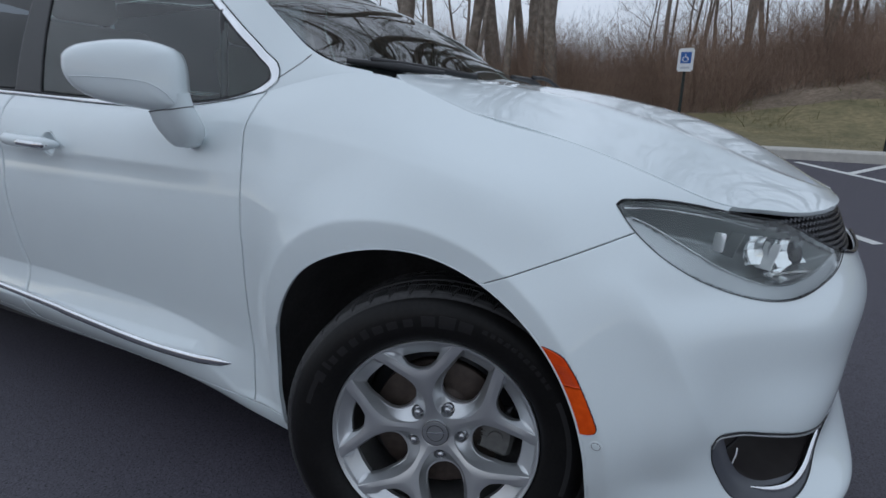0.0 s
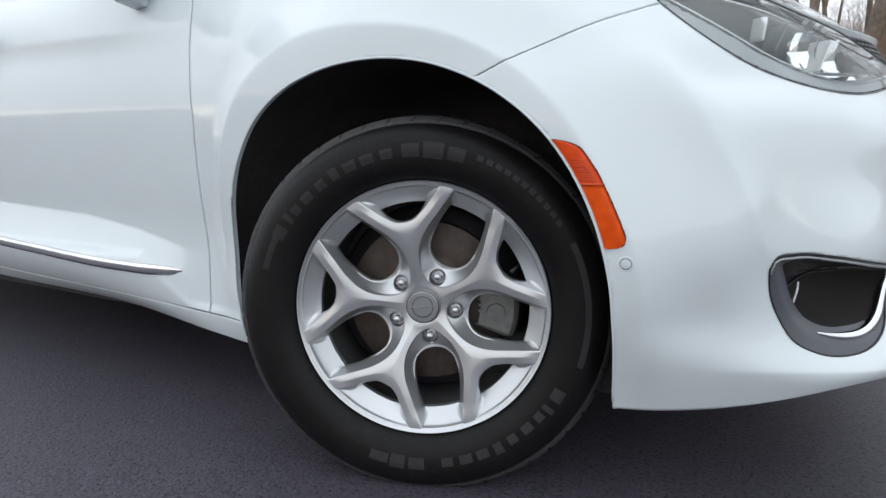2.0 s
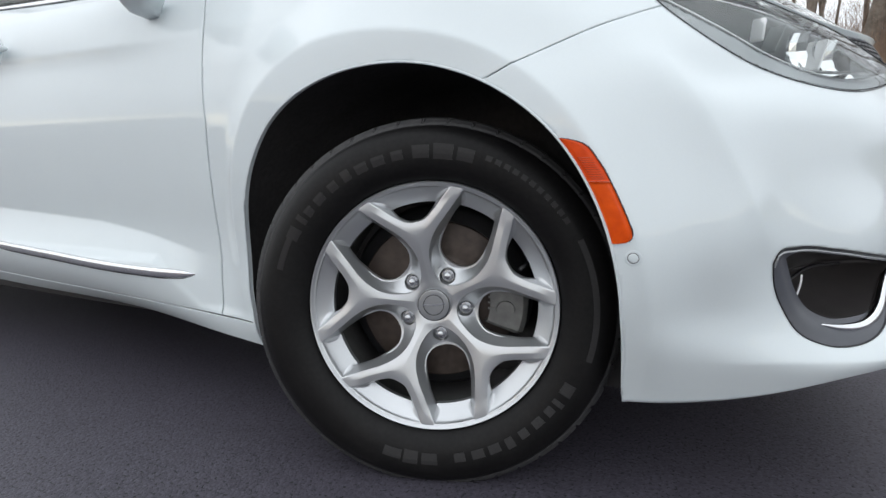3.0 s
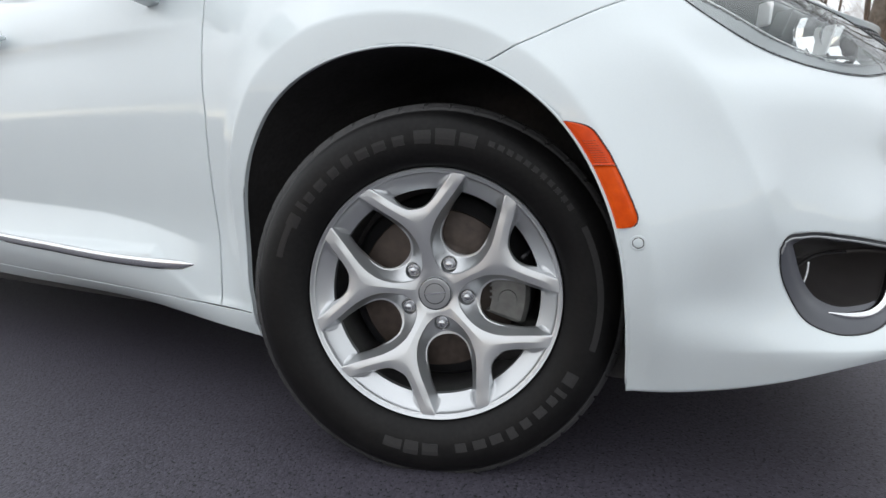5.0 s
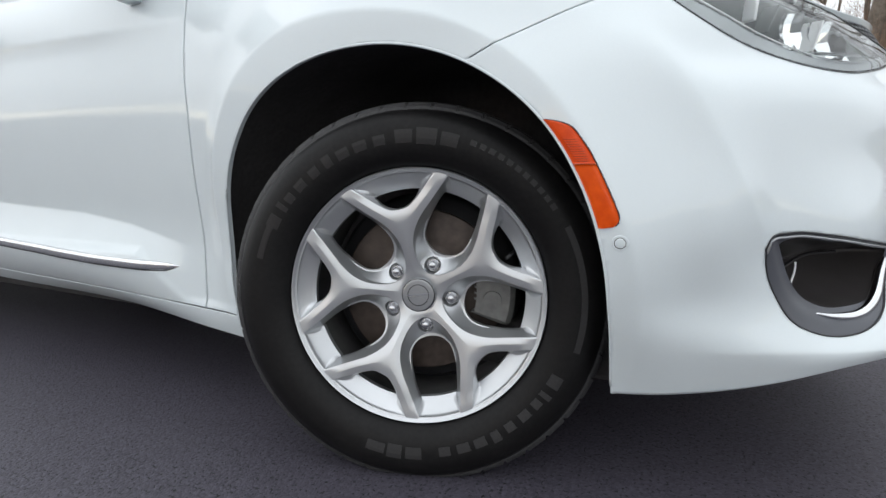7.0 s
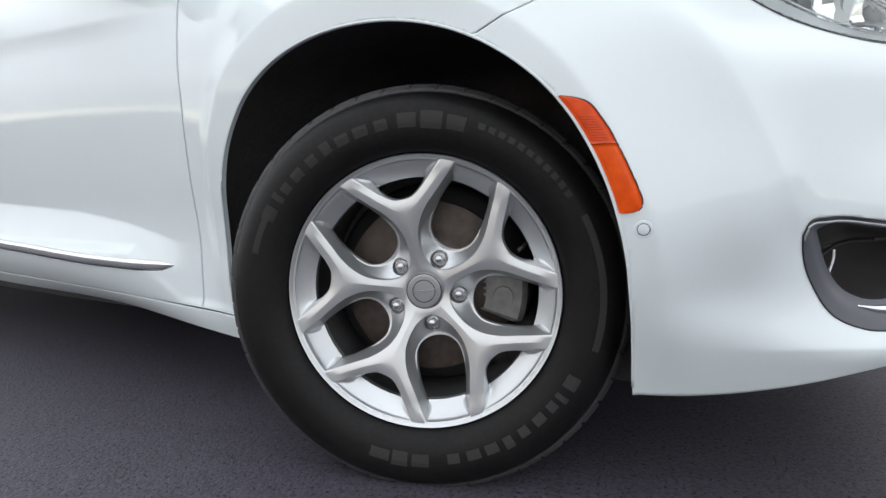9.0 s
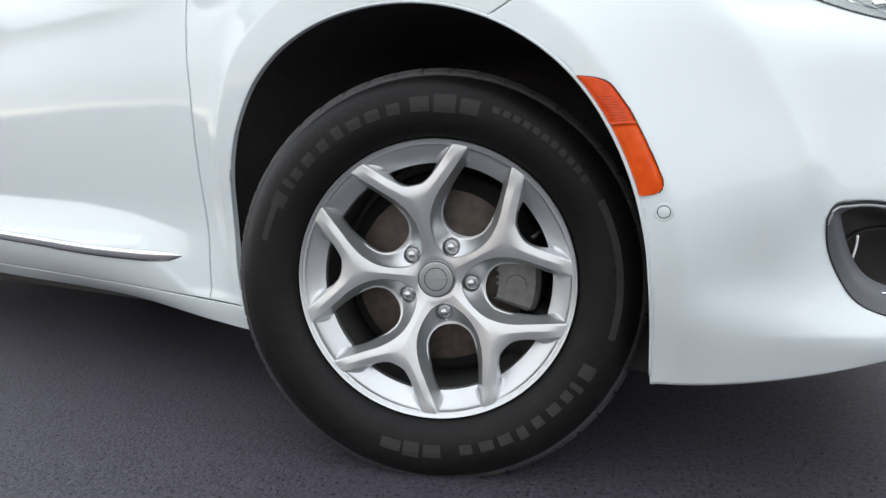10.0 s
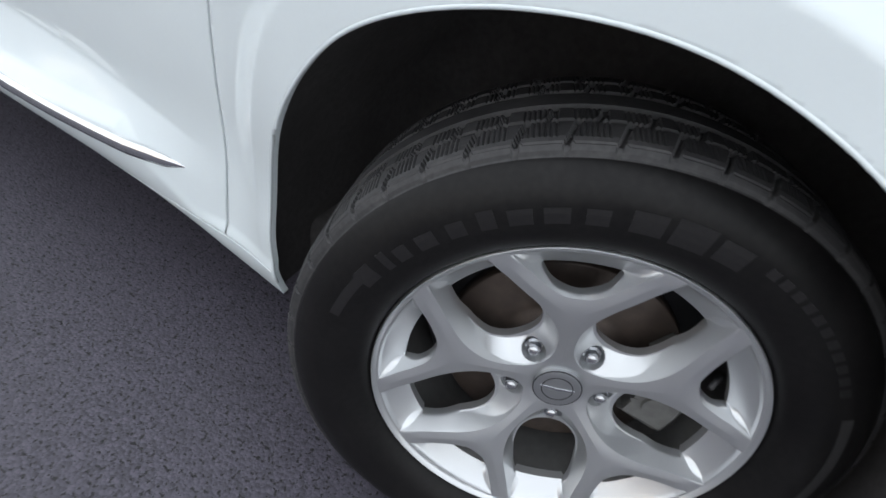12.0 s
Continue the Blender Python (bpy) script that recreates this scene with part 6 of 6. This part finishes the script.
def tree_mesh(seed, height, girth, spread):
    """A trunk, its limbs, and twigs at three levels, as three meshes."""
    rng = np.random.default_rng(seed)
    parts = {"trunk": ([], []), "limbs": ([], []), "twigs": ([], [])}

    def add(key, pts, radius, sides):
        v, f = tube(pts, radius, sides)
        base = len(parts[key][0])
        parts[key][0].extend(v.tolist())
        parts[key][1].extend(tuple(i + base for i in q) for q in f)

    trunk, _ = branch_path((0, 0, -0.4), (rng.normal(0, 0.05), rng.normal(0, 0.05), 1), height, 0.05, rng, 12)
    rad = np.interp(np.linspace(0, 1, 13), (0, 0.04, 0.1, 0.5, 1), (girth * 1.5, girth * 1.15, girth, girth * 0.6, girth * 0.08))
    add("trunk", trunk, rad, 9)
    for i in range(int(11 + height * 0.5)):
        k = 0.28 + 0.70 * rng.random() ** 0.8
        at = trunk[0] + np.array([np.interp(k * 12, np.arange(13), trunk[:, c]) for c in range(3)]) - trunk[0]
        az = rng.random() * 6.283
        up = 0.35 + 0.9 * rng.random()
        length = spread * (1.15 - k * 0.75) * (0.6 + 0.6 * rng.random())
        limb, _ = branch_path(at, (math.cos(az), math.sin(az), up), length, 0.17, rng, 8)
        r0 = girth * 0.42 * (1.1 - k)
        add("limbs", limb, np.linspace(r0, r0 * 0.22, 9), 6)
        for j in range(7):
            kk = 0.25 + 0.75 * rng.random()
            p = np.array([np.interp(kk * 8, np.arange(9), limb[:, c]) for c in range(3)])
            az2, ln2 = az + rng.normal(0, 0.9), length * (0.25 + 0.35 * rng.random())
            sub, _ = branch_path(p, (math.cos(az2), math.sin(az2), 0.3 + rng.normal(0, 0.5)), ln2, 0.22, rng, 5)
            r1 = r0 * 0.36 * (1.15 - kk)
            add("limbs", sub, np.linspace(r1, r1 * 0.35, 6), 5)
            for _ in range(4):
                p2 = sub[rng.integers(1, 6)]
                az3 = az2 + rng.normal(0, 1.0)
                tw, _ = branch_path(p2, (math.cos(az3), math.sin(az3), 0.25 + rng.normal(0, 0.5)), ln2 * (0.3 + 0.4 * rng.random()), 0.25, rng, 4)
                add("twigs", tw, np.linspace(max(r1 * 0.4, 0.006), 0.003, 5), 3)
    return parts


def bare_tree(seed, height, girth, spread):
    t = thing("bare_tree", "tall leafless tree with grey-brown bark on the wooded bank", "tree", pose(0, 0, 0), "bare trees")
    m = tree_mesh(seed, height, girth, spread)
    build("trunk", *m["trunk"], BARK, t)
    n = len(m["limbs"][0])
    tagged(build("crown", m["limbs"][0] + m["twigs"][0], m["limbs"][1] + [tuple(i + n for i in q) for q in m["twigs"][1]], BARK, t), "open leafless crown of fine branches", kind="stuff")
    return t


rng = np.random.default_rng(7)
kinds = [bare_tree(11 + i, h, g, s) for i, (h, g, s) in enumerate(((19, 0.17, 6.0), (16, 0.12, 5.0), (21, 0.21, 7.0), (13, 0.075, 3.6), (11, 0.05, 2.8)))]
spots = []
# the near row whose trunks stand above the bonnet and windscreen
for x, y, k in ((-7.5, 14.2, 1), (-6.9, 15.0, 0), (-6.4, 13.9, 3), (-5.9, 15.2, 2), (-5.3, 14.0, 1), (-4.9, 15.4, 0), (-4.4, 14.3, 1), (-3.85, 13.9, 0), (-5.6, 17.0, 1), (-9.5, 15.0, 2), (-13.0, 15.5, 0),
                (-0.4, 24.0, 3), (0.6, 20.0, 1), (1.4, 26.0, 4), (2.4, 17.5, 1), (3.1, 22.0, 3), (3.9, 18.0, 0), (4.7, 16.5, 1), (5.6, 20.0, 2), (7.0, 17.0, 0), (9.0, 19.0, 2), (12.0, 17.0, 1), (15.0, 20.0, 0)):
    spots.append((x, y, k))
for _ in range(22):
    spots.append((rng.uniform(-26, 16), rng.uniform(22, 46), int(rng.integers(0, 5))))
for _ in range(16):
    spots.append((rng.uniform(-4, 9), rng.uniform(18, 30), int(rng.integers(3, 5))))
# a gap in the wood lets the sky through
spots = [q for q in spots if not -0.27 < (q[0] - 0.5) / (q[1] + 1.0) < -0.185]
first = {}
for x, y, k in spots:
    m = pose(x, y, float(bank(np.array(x), np.array(y))) - 0.1, rng.normal(0, 2), rng.normal(0, 3), rng.uniform(0, 360)) @ Matrix.Diagonal((*([rng.uniform(0.85, 1.15)] * 3), 1))
    if k not in first:
        first[k] = 1
        kinds[k].matrix_world = m
    else:
        loc, rot, sc = m.decompose()
        o = copy_thing(kinds[k], Matrix.LocRotScale(loc, rot, None))
        o.scale = sc
# the tree line across the lot, behind the camera
for i in range(30):
    x = -180 + 12.4 * i + rng.uniform(-2, 2)
    o = copy_thing(kinds[int(rng.integers(0, 5))], pose(x, -150 + rng.uniform(-20, 20), -0.2, 0, 0, rng.uniform(0, 360)))
    o.scale = [0.5] * 3
    tagged(o, "leafless tree in a far row across the lot")

# ---- brown brush on the bank ----
def stems(n, xs, ys, low, high, seed, lean=0.18, width=(0.006, 0.014)):
    rng = np.random.default_rng(seed)
    v, f = [], []
    for _ in range(n):
        x, y = rng.uniform(*xs), rng.uniform(*ys)
        z = float(bank(np.array(x), np.array(y))) - 0.05
        h = rng.uniform(low, high) * (0.75 + 0.25 * math.sin(x * 1.7 + y))
        r = rng.uniform(*width)
        d = rng.normal(0, lean, 2)
        bend = rng.normal(0, lean, 2)
        pts = np.array([(x + d[0] * h * t + bend[0] * h * t * t, y + d[1] * h * t + bend[1] * h * t * t, z + h * t) for t in (0, 0.4, 0.75, 1.0)])
        for t, rad in zip(range(4), (r, r * 0.8, r * 0.5, r * 0.15)):
            for q in range(3):
                v.append(pts[t] + (rad * math.cos(q * 2.094 + x), rad * math.sin(q * 2.094 + x), 0))
        b = len(v) - 12
        for t in range(3):
            for q in range(3):
                f.append((b + 3 * t + q, b + 3 * t + (q + 1) % 3, b + 3 * t + 3 + (q + 1) % 3, b + 3 * t + 3 + q))
    return v, f


v, f = stems(20000, (-9, 0.6), (13.6, 18.0), 0.5, 2.7, 3, 0.36, (0.002, 0.007))
tagged(build("brush", v, f, TWIG), "dense thicket of thin brown leafless stems", "brush", kind="stuff")
v, f = stems(11000, (-14, 9), (17.0, 25), 0.8, 3.4, 4, 0.36, (0.003, 0.009))
tagged(build("brush", v, f, TWIG), "dense thicket of thin brown leafless stems", "brush", kind="stuff")
v, f = stems(5000, (0.6, 4.2), (14.6, 18.5), 0.3, 1.8, 5, 0.4, (0.002, 0.006))
tagged(build("brush", v, f, TWIG), "dense thicket of thin brown leafless stems", "brush", kind="stuff")
v, f = stems(12000, (-3, 8), (KERB_Y + 0.6, 15.0), 0.03, 0.09, 6, 0.5, (0.004, 0.009))
tagged(build("grass_blades", v, f, BLADE), "short dry grass blades on the verge", "grass", kind="stuff")
v, f = stems(300, (-5, 7), (12.0, 16.0), 0.1, 0.45, 8, 0.5, (0.004, 0.01))
tagged(build("dead_stalks", v, f, BLADE), "pale dead stalks among leaf litter", "stalks", kind="stuff")
